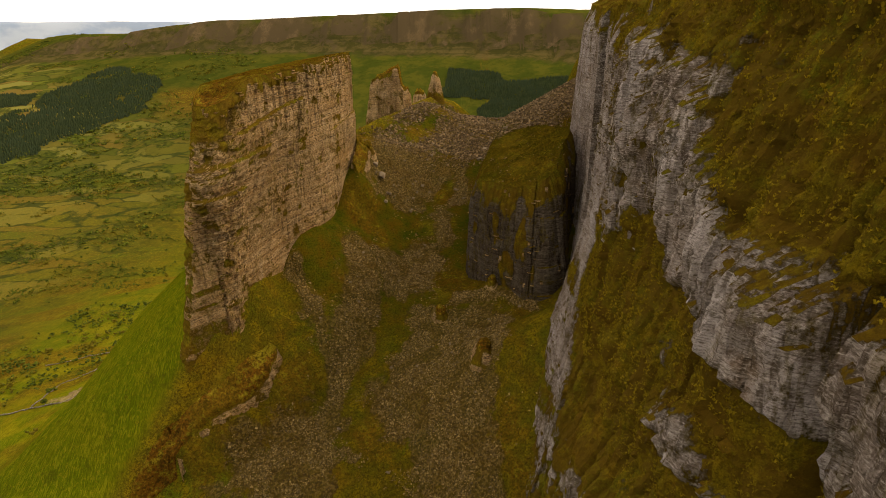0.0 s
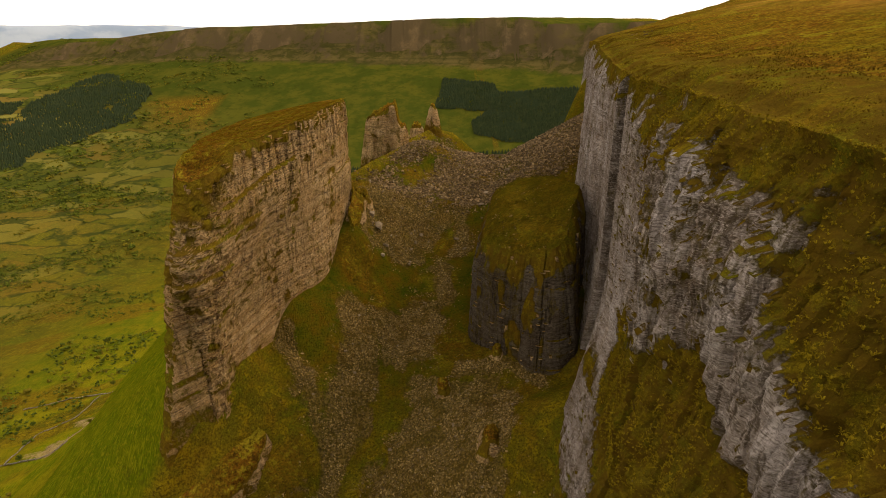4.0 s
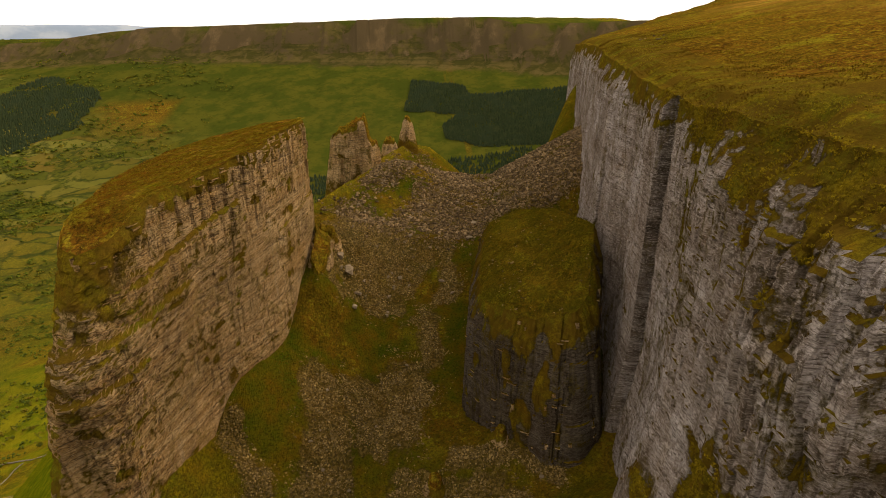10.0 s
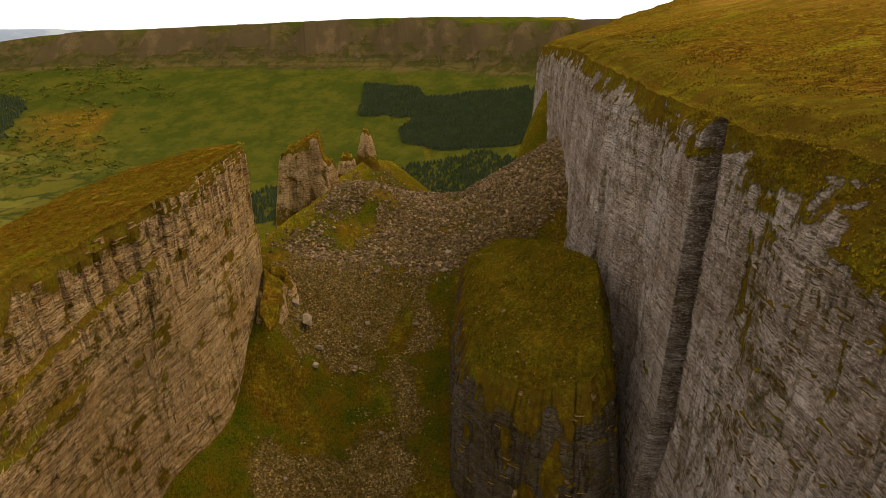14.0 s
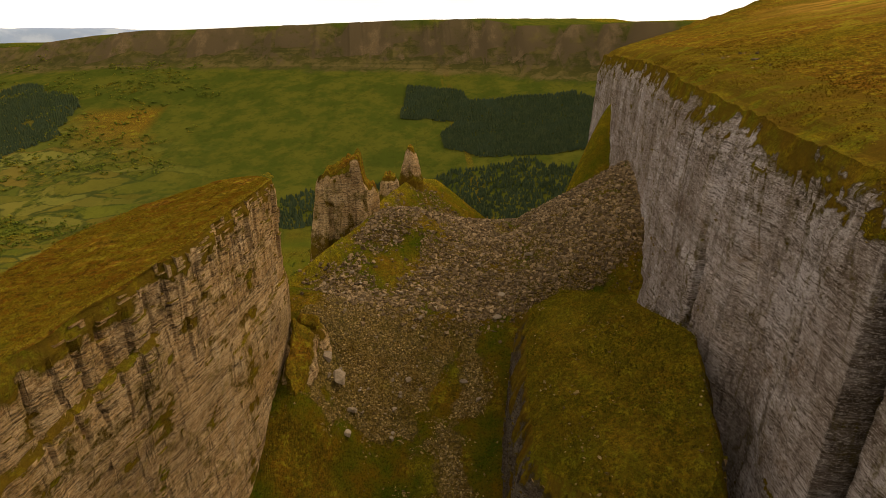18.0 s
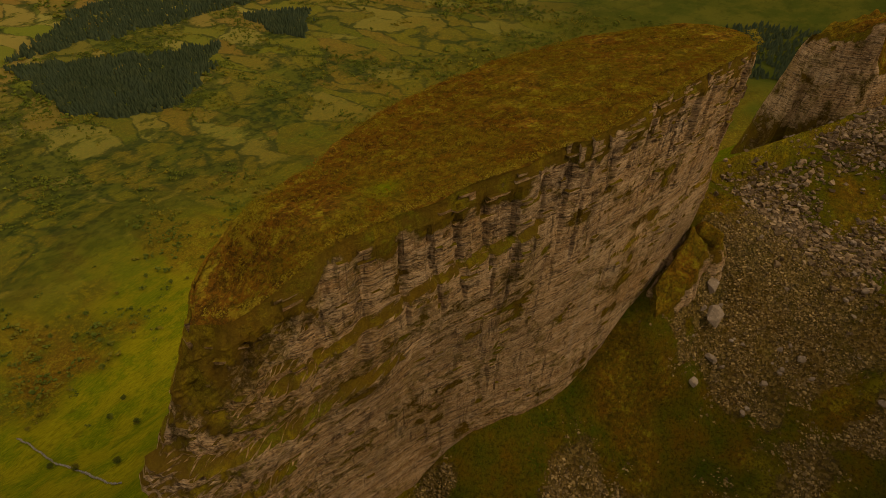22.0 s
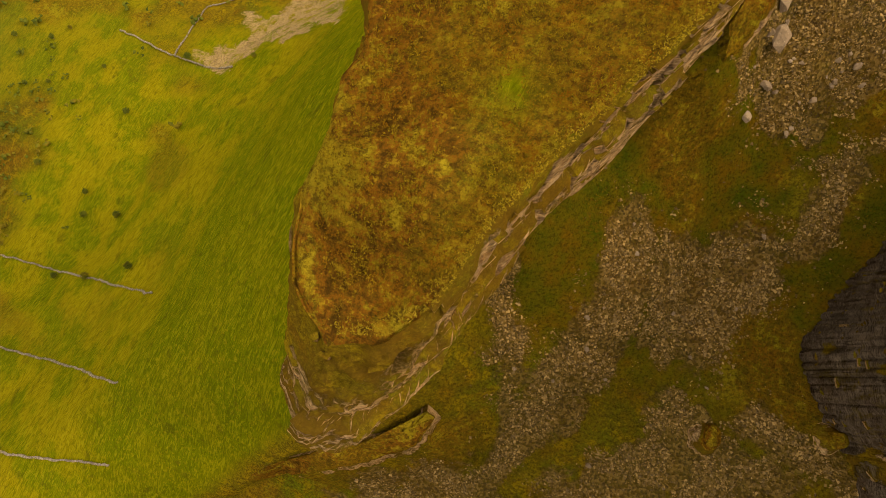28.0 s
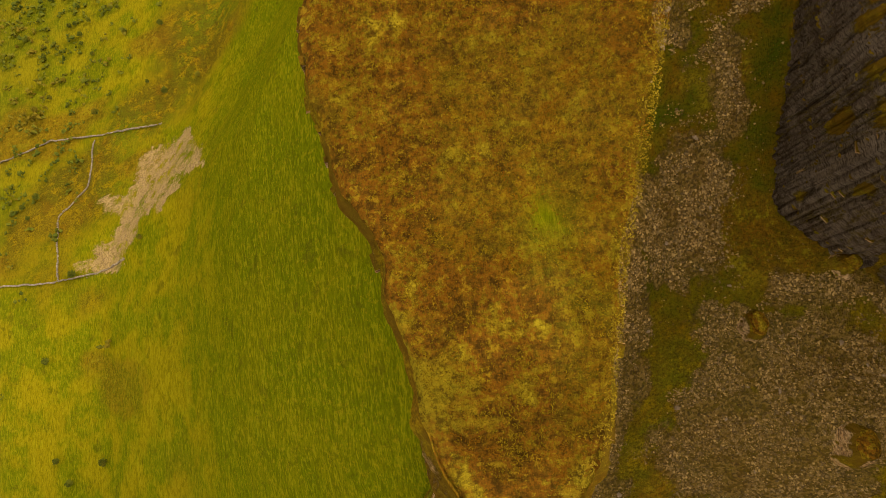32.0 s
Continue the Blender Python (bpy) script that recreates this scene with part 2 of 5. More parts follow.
def grid_faces(rows, cols, closed=False):
    i, j = np.meshgrid(np.arange(rows - 1), np.arange(cols if closed else cols - 1), indexing="ij")
    a, b = i * cols + j, i * cols + (j + 1) % cols
    return np.stack([a, b, b + cols, a + cols], -1).reshape(-1, 4)


def masks(me, name, r, g, b):
    at = me.color_attributes.new(name, "FLOAT_COLOR", "POINT")
    at.data.foreach_set("color", np.stack([r, g, b, np.ones_like(r)], -1).astype(np.float32).ravel())


def part(name, me, parent=None, label=""):
    ob = new(name, me)
    if parent is not None:
        ob.parent = parent
    if label:
        ob["label"] = label
    return ob


def thing(name, label, category, group="", kind=""):
    return tagged(new(name), label, category, group, kind)


CUBE = np.array([(-1, -1, -1), (1, -1, -1), (1, 1, -1), (-1, 1, -1), (-1, -1, 1), (1, -1, 1), (1, 1, 1), (-1, 1, 1)], float)
CUBE_F = np.array([(0, 3, 2, 1), (4, 5, 6, 7), (0, 1, 5, 4), (1, 2, 6, 5), (2, 3, 7, 6), (3, 0, 4, 7)])


def turns(n, tilt):
    """Random turns (n, 3, 3) round z with some tilt."""
    a, b, c = RNG.uniform(0, 2 * np.pi, n), RNG.normal(0, tilt, n), RNG.normal(0, tilt, n)
    ca, sa_, cb, sb, cc, sc = np.cos(a), np.sin(a), np.cos(b), np.sin(b), np.cos(c), np.sin(c)
    o, i = np.zeros(n), np.ones(n)
    rz = np.stack([np.stack([ca, -sa_, o], -1), np.stack([sa_, ca, o], -1), np.stack([o, o, i], -1)], 1)
    rx = np.stack([np.stack([i, o, o], -1), np.stack([o, cb, -sb], -1), np.stack([o, sb, cb], -1)], 1)
    ry = np.stack([np.stack([cc, o, sc], -1), np.stack([o, i, o], -1), np.stack([-sc, o, cc], -1)], 1)
    return rz @ rx @ ry


def stones(places, sizes, flat=0.5, tilt=0.35, jitter=0.28):
    """Angular stones as one set of verts and faces."""
    n = len(places)
    v = np.repeat(CUBE[None], n, 0) * (1 + RNG.normal(0, jitter, (n, 8, 3)))
    dims = np.stack([RNG.uniform(.7, 1.3, n), RNG.uniform(.5, .95, n), RNG.uniform(.6, 1.4, n) * flat], -1) * sizes[:, None] * 0.5
    v = np.einsum("nij,nkj->nki", turns(n, tilt), v * dims[:, None])
    v = v + places[:, None]
    f = CUBE_F[None] + 8 * np.arange(n)[:, None, None]
    return v.reshape(-1, 3), f.reshape(-1, 4)


OCT = np.array([(1, 0, 0), (0, 1, 0), (-1, 0, 0), (0, -1, 0), (0, 0, 1), (0, 0, -1)], float)
OCT_F = np.array([(0, 1, 4), (1, 2, 4), (2, 3, 4), (3, 0, 4), (1, 0, 5), (2, 1, 5), (3, 2, 5), (0, 3, 5)])


def clumps(places, sizes, flat=0.8, jitter=0.3):
    """Ragged leaf clumps as one set of verts and faces."""
    n = len(places)
    v = np.repeat(OCT[None], n, 0) * (1 + RNG.normal(0, jitter, (n, 6, 3))) + RNG.normal(0, jitter * 0.5, (n, 6, 3))
    v = np.einsum("nij,nkj->nki", turns(n, 0.6), v) * sizes[:, None, None] * np.array([1, 1, flat])
    v = v + places[:, None]
    f = OCT_F[None] + 6 * np.arange(n)[:, None, None]
    return v.reshape(-1, 3), f.reshape(-1, 3)


def tufts(places, sizes, blades=7, wide=0.13):
    """Grass and heather tufts: fans of leaning blades as one set of verts and faces."""
    n = len(places) * blades
    p, s = np.repeat(places, blades, 0), np.repeat(sizes, blades)
    a, lean = RNG.uniform(0, 2 * np.pi, n), RNG.uniform(0.25, 1.0, n)
    out = np.stack([np.cos(a), np.sin(a), np.zeros(n)], -1)
    side = np.stack([-np.sin(a), np.cos(a), np.zeros(n)], -1)
    s3 = s[:, None]
    base = p + out * s3 * 0.12
    mid = base + out * s3 * (0.32 * lean)[:, None] + np.array([0, 0, 1]) * s3 * 0.42
    tip = base + out * s3 * (0.85 * lean)[:, None] + np.array([0, 0, 1]) * s3 * (0.75 - 0.45 * lean)[:, None]
    w = side * s3 * wide
    v = np.stack([base - w, base + w, mid + w * 0.8, mid - w * 0.8, tip], 1)
    k = 5 * np.arange(n)[:, None]
    f = np.concatenate([k + np.array([[0, 1, 2]]), k + np.array([[0, 2, 3]]), k + np.array([[3, 2, 4]])])
    return v.reshape(-1, 3), f


# ---- materials ----
class Nodes:
    """A small node-tree writer."""

    def __init__(self, name):
        self.mat = bpy.data.materials.new(name)
        self.mat.use_nodes = True
        self.t = self.mat.node_tree
        self.t.nodes.clear()
        out = self.t.nodes.new("ShaderNodeOutputMaterial")
        self.bsdf = self.t.nodes.new("ShaderNodeBsdfPrincipled")
        self.t.links.new(self.bsdf.outputs[0], out.inputs[0])
        self.pos = self.t.nodes.new("ShaderNodeNewGeometry")

    def put(self, socket, value):
        if hasattr(value, "is_output"):
            self.t.links.new(value, socket)
        elif value is not None:
            socket.default_value = (*value, 1.0) if isinstance(value, tuple) and len(value) == 3 and socket.type == "RGBA" else value

    def node(self, kind, out=0, **inputs):
        n = self.t.nodes.new(kind)
        for key, value in inputs.items():
            self.put(n.inputs[int(key[1:])] if key[0] == "i" and key[1:].isdigit() else n.inputs[key], value)
        return n, n.outputs[out]

    def mapped(self, scale):
        return self.node("ShaderNodeMapping", i0=self.pos.outputs["Position"], Scale=scale)[1]

    def noise(self, scale, detail=4.0, rough=0.55, stretch=None, distort=0.0):
        v = self.mapped(stretch) if stretch else self.pos.outputs["Position"]
        return self.node("ShaderNodeTexNoise", Vector=v, Scale=scale, Detail=detail, Roughness=rough, Distortion=distort)[1]

    def math(self, op, a, b=None, c=None, clamp=False):
        n, o = self.node("ShaderNodeMath")
        n.operation, n.use_clamp = op, clamp
        for k, v in enumerate((a, b, c)):
            self.put(n.inputs[k], v)
        return o

    def step(self, value, low, high, to_low=0.0, to_high=1.0):
        n, o = self.node("ShaderNodeMapRange", i0=value, i1=low, i2=high, i3=to_low, i4=to_high)
        n.interpolation_type = "SMOOTHSTEP"
        return o

    def ramp(self, value, *stops):
        n, o = self.node("ShaderNodeValToRGB", i0=value)
        e = n.color_ramp.elements
        while len(e) < len(stops):
            e.new(0.5)
        for k, (at, col) in enumerate(stops):
            e[k].position, e[k].color = at, (*col, 1)
        return o

    def mix(self, f, a, b, blend="MIX"):
        n = self.t.nodes.new("ShaderNodeMix")
        n.data_type, n.blend_type = "RGBA", blend
        for k, v in ((0, f), (6, a), (7, b)):
            self.put(n.inputs[k], v)
        return n.outputs[2]

    def mask(self, name):
        n = self.t.nodes.new("ShaderNodeVertexColor")
        n.layer_name = name
        return self.node("ShaderNodeSeparateColor", i0=n.outputs[0])[0].outputs

    def up(self):
        return self.node("ShaderNodeSeparateXYZ", i0=self.pos.outputs["Normal"])[0].outputs[2]

    def true_up(self):
        return self.node("ShaderNodeSeparateXYZ", i0=self.pos.outputs["True Normal"])[0].outputs[2]

    def bump(self, height, strength, distance):
        return self.node("ShaderNodeBump", Strength=strength, Distance=distance, Height=height)[1]

    def done(self, color, rough=0.9, bump=None, spec=0.2):
        self.put(self.bsdf.inputs["Base Color"], color)
        self.put(self.bsdf.inputs["Roughness"], rough)
        self.put(self.bsdf.inputs["Specular IOR Level"], spec)
        if bump is not None:
            self.put(self.bsdf.inputs["Normal"], bump)
        return self.mat


OLIVE, YELLOW, RUST, LUSH, BROWN = (0.078, 0.068, 0.005), (0.200, 0.135, 0.006), (0.140, 0.050, 0.005), (0.066, 0.092, 0.005), (0.036, 0.022, 0.004)


def grass_colour(n, rusty=0.5):
    """Moorland grass: olive, straw and rust in patches of several sizes, with dark gaps between tussocks."""
    big, mid, fine = n.noise(0.018, 5), n.noise(0.16, 7, 0.68), n.noise(0.95, 6, 0.75)
    c = n.ramp(big, (0.34, LUSH), (0.50, OLIVE), (0.64, (0.125, 0.088, 0.006)))
    c = n.mix(n.math("MULTIPLY", n.step(mid, 0.48, 0.62), 0.8), c, YELLOW)
    c = n.mix(n.math("MULTIPLY", n.step(n.noise(0.07, 6, 0.65), 0.52, 0.64), rusty), c, RUST)
    c = n.mix(n.math("MULTIPLY", n.step(fine, 0.54, 0.40), 0.8), c, BROWN)
    c = n.mix(n.math("MULTIPLY", n.step(fine, 0.56, 0.70), 0.5), c, (0.230, 0.165, 0.012))
    speck = n.noise(3.4, 5, 0.8)
    c = n.mix(n.math("MULTIPLY", n.step(speck, 0.49, 0.38), 0.65), c, (0.030, 0.020, 0.003))
    c = n.mix(n.math("MULTIPLY", n.step(speck, 0.53, 0.64), 0.55), c, (0.270, 0.200, 0.020))
    return c, fine, mid


def rock_colour(n, warm, line=0.78, upright=0.6, fluted=None, shade_tone=None):
    """Bedded limestone: thin level courses with dark partings, upright joints, stains and pale scars."""
    beds = n.noise(1.0, 3, 0.6, (0.012, 0.012, 0.30))
    thin = n.noise(1.0, 2, 0.55, (0.018, 0.018, 1.9))
    hair = n.noise(1.0, 3, 0.65, (0.16, 0.16, 4.2))
    brick = n.noise(1.0, 3, 0.7, (0.75, 0.75, 2.6))
    chip = n.noise(1.0, 4, 0.7, (0.9, 0.9, 1.7))
    streak = n.noise(1.0, 6, 0.65, (0.22, 0.22, 0.020) if warm else (0.07, 0.07, 0.024), 0.5)
    joint = n.noise(1.0, 3, 0.55, (0.60, 0.60, 0.045) if warm else (0.26, 0.26, 0.045), 0.4)
    patch = n.noise(0.075, 8, 0.7)
    grain = n.noise(2.6, 6, 0.8)
    pale = (0.540, 0.395, 0.225) if warm else (0.490, 0.410, 0.310)
    if warm:
        c = n.ramp(beds, (0.30, (0.275, 0.150, 0.054)), (0.46, (0.400, 0.240, 0.103)), (0.60, (0.475, 0.308, 0.148)), (0.74, (0.345, 0.196, 0.075)))
        c = n.mix(n.math("MULTIPLY", n.step(patch, 0.53, 0.66), 0.7), c, (0.250, 0.140, 0.052))
        c = n.mix(n.math("MULTIPLY", n.step(patch, 0.44, 0.32), 0.55), c, (0.480, 0.340, 0.185))
    else:
        c = n.ramp(beds, (0.30, (0.150, 0.110, 0.078)), (0.46, (0.235, 0.184, 0.138)), (0.60, (0.310, 0.255, 0.200)), (0.74, (0.195, 0.148, 0.106)))
        c = n.mix(n.math("MULTIPLY", n.step(patch, 0.54, 0.68), 0.6), c, (0.500, 0.435, 0.360))
        c = n.mix(n.math("MULTIPLY", n.step(patch, 0.46, 0.34), 0.75), c, (0.140, 0.086, 0.044))
    slab = n.noise(1.0, 3, 0.5, (0.030, 0.030, 0.022) if warm else (0.050, 0.050, 0.014), 0.5)
    c = n.mix(n.math("MULTIPLY", n.step(slab, 0.52, 0.60), 0.55), c, (0.300, 0.160, 0.048) if warm else (0.150, 0.108, 0.074))
    c = n.mix(n.math("MULTIPLY", n.step(slab, 0.45, 0.38), 0.45), c, (0.235, 0.150, 0.070) if warm else (0.400, 0.345, 0.290))
    c = n.mix(n.math("MULTIPLY", n.step(streak, 0.51, 0.64), 0.42 if warm else 0.5), c, (0.078, 0.050, 0.027))
    c = n.mix(n.math("MULTIPLY", n.step(streak, 0.42, 0.32), 0.35), c, (0.440, 0.345, 0.230))
    broken = n.step(n.noise(1.0, 4, 0.7, (0.34, 0.34, 0.9)), 0.44, 0.60)
    part_line = n.math("MULTIPLY", n.step(thin, 0.49, 0.42), n.math("ADD", 0.12, n.math("MULTIPLY", broken, 0.88)))
    hair_line = n.step(hair, 0.47, 0.36)
    crack = n.step(joint, 0.41, 0.34)
    if fluted is not None:
        part_line = n.math("MULTIPLY", part_line, n.math("SUBTRACT", 1.0, n.math("MULTIPLY", fluted, 0.75)))
        flute = n.step(n.noise(1.0, 5, 0.6, (0.42, 0.42, 0.07), 0.7), 0.50, 0.38)
        c = n.mix(n.math("MULTIPLY", n.math("MULTIPLY", flute, fluted), 0.75), c, (0.050, 0.034, 0.018))
        # cleft walls darkened: the shade of the recess goes into the rock colour
        c = n.mix(n.math("MULTIPLY", shade_tone, n.step(n.noise(1.0, 5, 0.65, (0.25, 0.25, 0.5)), 0.35, 0.62, 0.9, 0.45)), c, (0.030, 0.021, 0.012))
    c = n.mix(n.math("MULTIPLY", part_line, line), c, (0.048, 0.031, 0.015))
    c = n.mix(n.math("MULTIPLY", hair_line, 0.58), c, (0.062, 0.042, 0.022))
    c = n.mix(n.math("MULTIPLY", n.step(brick, 0.47, 0.38), 0.62), c, (0.058, 0.038, 0.018))
    c = n.mix(n.math("MULTIPLY", n.step(brick, 0.54, 0.64), 0.45), c, pale)
    c = n.mix(n.math("MULTIPLY", crack, upright), c, (0.042, 0.028, 0.015))
    c = n.mix(n.math("MULTIPLY", n.step(chip, 0.57, 0.70), 0.5), c, pale)
    c = n.mix(n.math("MULTIPLY", n.step(chip, 0.43, 0.31), 0.6), c, (0.055, 0.036, 0.018))
    c = n.mix(n.math("MULTIPLY", n.step(grain, 0.47, 0.35), 0.55), c, (0.060, 0.042, 0.022))
    c = n.mix(n.math("MULTIPLY", n.step(grain, 0.55, 0.66), 0.5), c, pale)
    height = n.math("ADD", n.math("MULTIPLY", part_line, -0.75), n.math("ADD", n.math("MULTIPLY", hair, 0.7), n.math("ADD", n.math("MULTIPLY", grain, 0.6), n.math("ADD", n.math("MULTIPLY", chip, 0.8), n.math("MULTIPLY", crack, -0.7)))))
    return c, height


def cliff_material(name, warm, grassy=0.5, line=0.78, upright=0.6, dim=1.0, tint=(1.0, 0.96, 0.9)):
    """Rock with grass where the face lies back far enough, and moss thinning out across the rock."""
    n = Nodes(name)
    marks = n.mask("mask")
    rock, height = rock_colour(n, warm, line, upright, *((marks[1], marks[2]) if warm is False else (None, None)))
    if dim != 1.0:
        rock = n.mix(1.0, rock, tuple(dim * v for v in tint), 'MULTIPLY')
    grass, fine, mid = grass_colour(n, 0.55)
    grass = n.mix(0.35, grass, (0.120, 0.080, 0.008))
    grass = n.mix(n.math("MULTIPLY", n.step(n.noise(0.10, 6, 0.7), 0.40, 0.56), 0.72), grass, (0.075, 0.040, 0.006))
    ragged = n.math("ADD", n.math("MULTIPLY", n.math("SUBTRACT", n.noise(0.22, 8, 0.72), 0.5), 0.7), n.math("MULTIPLY", n.math("SUBTRACT", n.noise(1.1, 7, 0.78), 0.5), 0.75))
    lie = n.math("ADD", n.up(), n.math("MULTIPLY", ragged, 1.1))
    veg = n.step(lie, 0.60 - grassy * 0.3, 0.78 - grassy * 0.3)
    grown = n.math("ADD", n.mask("mask")[0], n.math("MULTIPLY", ragged, 1.9))
    # turf follows the seams between the upright slabs
    seam = n.math("ABSOLUTE", n.math("SUBTRACT", n.noise(1.0, 4, 0.6, (0.035, 0.035, 0.030) if warm else (0.055, 0.055, 0.012), 0.6), 0.5))
    grown = n.math("ADD", grown, n.math("MULTIPLY", n.step(seam, 0.030, 0.004), 0.34))
    moss = n.math("MULTIPLY", n.step(grown, 0.02, 0.5), 0.55)
    rock = n.mix(moss, rock, n.mix(n.step(n.noise(0.4, 6, 0.7), 0.42, 0.58), (0.090, 0.062, 0.014) if warm else (0.056, 0.039, 0.010), (0.165, 0.118, 0.020) if warm else (0.110, 0.082, 0.014)))
    veg = n.math("MAXIMUM", veg, n.step(grown, 0.40, 0.66), clamp=True)
    col = n.mix(veg, rock, grass)
    bump = n.bump(n.math("ADD", n.math("MULTIPLY", height, n.math("SUBTRACT", 1.0, n.math("MULTIPLY", veg, 0.8))), n.math("MULTIPLY", fine, 0.9)), 1.0, 0.7)
    return n.done(col, 0.95, bump, 0.0)


def ground_material():
    n = Nodes("hillside_turf")
    grass, fine, mid = grass_colour(n, 0.35)
    m, q, z_ = n.mask("mask"), n.mask("far"), n.mask("zone")
    ruck = n.noise(1.0, 4, 0.6, (0.85, 0.15, 0.15), 2.0)
    lush = n.mix(n.step(n.noise(0.045, 5, 0.6), 0.40, 0.60), (0.090, 0.106, 0.004), (0.165, 0.138, 0.006))
    belt = n.step(n.math("ADD", n.node("ShaderNodeSeparateXYZ", i0=n.pos.outputs["Position"])[0].outputs[0], n.math("MULTIPLY", n.math("SUBTRACT", n.noise(0.03, 5, 0.6), 0.5), 90.0)), -245.0, -205.0)
    lush = n.mix(n.math("MULTIPLY", belt, 0.7), lush, (0.074, 0.092, 0.003))
    lush = n.mix(n.math("MULTIPLY", n.step(n.noise(0.5, 6, 0.7), 0.52, 0.66), 0.45), lush, (0.215, 0.165, 0.010))
    lush = n.mix(n.math("MULTIPLY", n.step(ruck, 0.50, 0.42), 0.46), lush, (0.040, 0.050, 0.002))
    lush = n.mix(n.math("MULTIPLY", n.step(ruck, 0.53, 0.61), 0.42), lush, (0.200, 0.185, 0.010))
    lush = n.mix(n.math("MULTIPLY", n.step(n.noise(0.11, 7, 0.7), 0.56, 0.66), 0.5), lush, (0.052, 0.050, 0.004))
    slope = n.mix(n.step(n.noise(0.012, 6, 0.65), 0.40, 0.62), (0.036, 0.044, 0.006), (0.062, 0.060, 0.008))
    slope = n.mix(n.math("MULTIPLY", n.step(n.noise(0.05, 6, 0.7), 0.52, 0.62), 0.5), slope, (0.028, 0.032, 0.005))
    lush = n.mix(z_[0], lush, slope)
    grass = n.mix(n.math("MULTIPLY", z_[0], 0.92), grass, slope)
    # gully turf: olive-brown grass, darkened further for the shade of the deep gully
    shade_tone = n.ramp(n.noise(0.09, 7, 0.7), (0.36, (0.035, 0.045, 0.003)), (0.50, (0.066, 0.055, 0.004)), (0.62, (0.088, 0.050, 0.004)))
    shade_tone = n.mix(n.math("MULTIPLY", n.step(fine, 0.52, 0.40), 0.6), shade_tone, (0.022, 0.017, 0.002))
    shade_tone = n.mix(n.math("MULTIPLY", n.step(fine, 0.58, 0.70), 0.5), shade_tone, (0.150, 0.105, 0.010))
    grass = n.mix(z_[2], grass, shade_tone)
    col = n.mix(m[2], grass, lush)
    heath = n.ramp(n.noise(0.22, 8, 0.76), (0.34, (0.030, 0.016, 0.003)), (0.44, (0.085, 0.044, 0.006)), (0.51, (0.140, 0.056, 0.007)), (0.57, (0.130, 0.088, 0.008)), (0.66, (0.260, 0.200, 0.016)))
    heath = n.mix(n.math("MULTIPLY", n.step(n.noise(0.035, 6, 0.7), 0.56, 0.64), 0.7), heath, (0.195, 0.165, 0.012))
    heath = n.mix(n.math("MULTIPLY", n.step(fine, 0.50, 0.40), 0.5), heath, (0.022, 0.013, 0.003))
    tuss = n.noise(0.62, 6, 0.72)
    heath = n.mix(n.math("MULTIPLY", n.step(tuss, 0.48, 0.38), 0.75), heath, (0.038, 0.020, 0.004))
    heath = n.mix(n.math("MULTIPLY", n.step(tuss, 0.54, 0.64), 0.6), heath, (0.255, 0.175, 0.014))
    gold = n.mix(n.step(n.noise(0.03, 7, 0.7), 0.42, 0.60), (0.260, 0.135, 0.022), (0.130, 0.075, 0.012))
    gold = n.mix(n.math("MULTIPLY", n.step(n.noise(1.0, 6, 0.7, (0.02, 0.006, 0.02)), 0.56, 0.62), 0.8), gold, (0.250, 0.215, 0.020))
    heath = n.mix(z_[1], heath, gold)
    col = n.mix(m[1], col, heath)
    grit = n.node("ShaderNodeTexVoronoi", Vector=n.pos.outputs["Position"], Scale=1.0)[0]
    stone = n.mix(n.step(n.node("ShaderNodeSeparateColor", i0=grit.outputs["Color"])[1], 0.1, 0.9), (0.058, 0.036, 0.008), (0.150, 0.096, 0.030))
    stone = n.mix(n.step(n.noise(0.9, 4), 0.50, 0.38), stone, (0.045, 0.030, 0.014))
    scree = n.step(n.math("ADD", m[0], n.math("MULTIPLY", n.math("SUBTRACT", n.noise(0.10, 8, 0.75), 0.5), 1.9)), 0.45, 0.70)
    col = n.mix(n.math("MULTIPLY", scree, 0.75), col, stone)
    warp = n.node("ShaderNodeTexNoise", 1, Vector=n.pos.outputs["Position"], Scale=0.006, Detail=3.0)[1]
    bent = n.node("ShaderNodeVectorMath", i0=n.pos.outputs["Position"], i1=n.node("ShaderNodeVectorMath", i0=warp, i1=(170.0, 170.0, 0.0))[1])
    n.t.nodes[bent[0].inputs[1].links[0].from_node.name].operation = "MULTIPLY"
    plan = n.node("ShaderNodeMapping", i0=bent[1], Rotation=(0, 0, 0.62), Scale=(0.0075, 0.0190, 0.0))[1]
    field = n.node("ShaderNodeTexVoronoi", Vector=plan, Scale=1.0, Randomness=0.85)[0]
    tone = n.node("ShaderNodeSeparateColor", i0=field.outputs["Color"])[1]
    fcol = n.ramp(tone, (0.08, (0.072, 0.078, 0.014)), (0.30, (0.130, 0.100, 0.020)), (0.48, (0.095, 0.112, 0.014)), (0.66, (0.150, 0.088, 0.020)), (0.90, (0.190, 0.165, 0.036)))
    # field colour also carries light: dulled with grass nearby, brighter in the sunlit valley
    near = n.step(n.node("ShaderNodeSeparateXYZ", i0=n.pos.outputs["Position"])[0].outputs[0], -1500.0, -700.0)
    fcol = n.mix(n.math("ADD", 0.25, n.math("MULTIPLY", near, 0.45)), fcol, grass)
    edge = n.node("ShaderNodeTexVoronoi", Vector=plan, Scale=1.0, Randomness=0.85)[0]
    edge.feature = "DISTANCE_TO_EDGE"
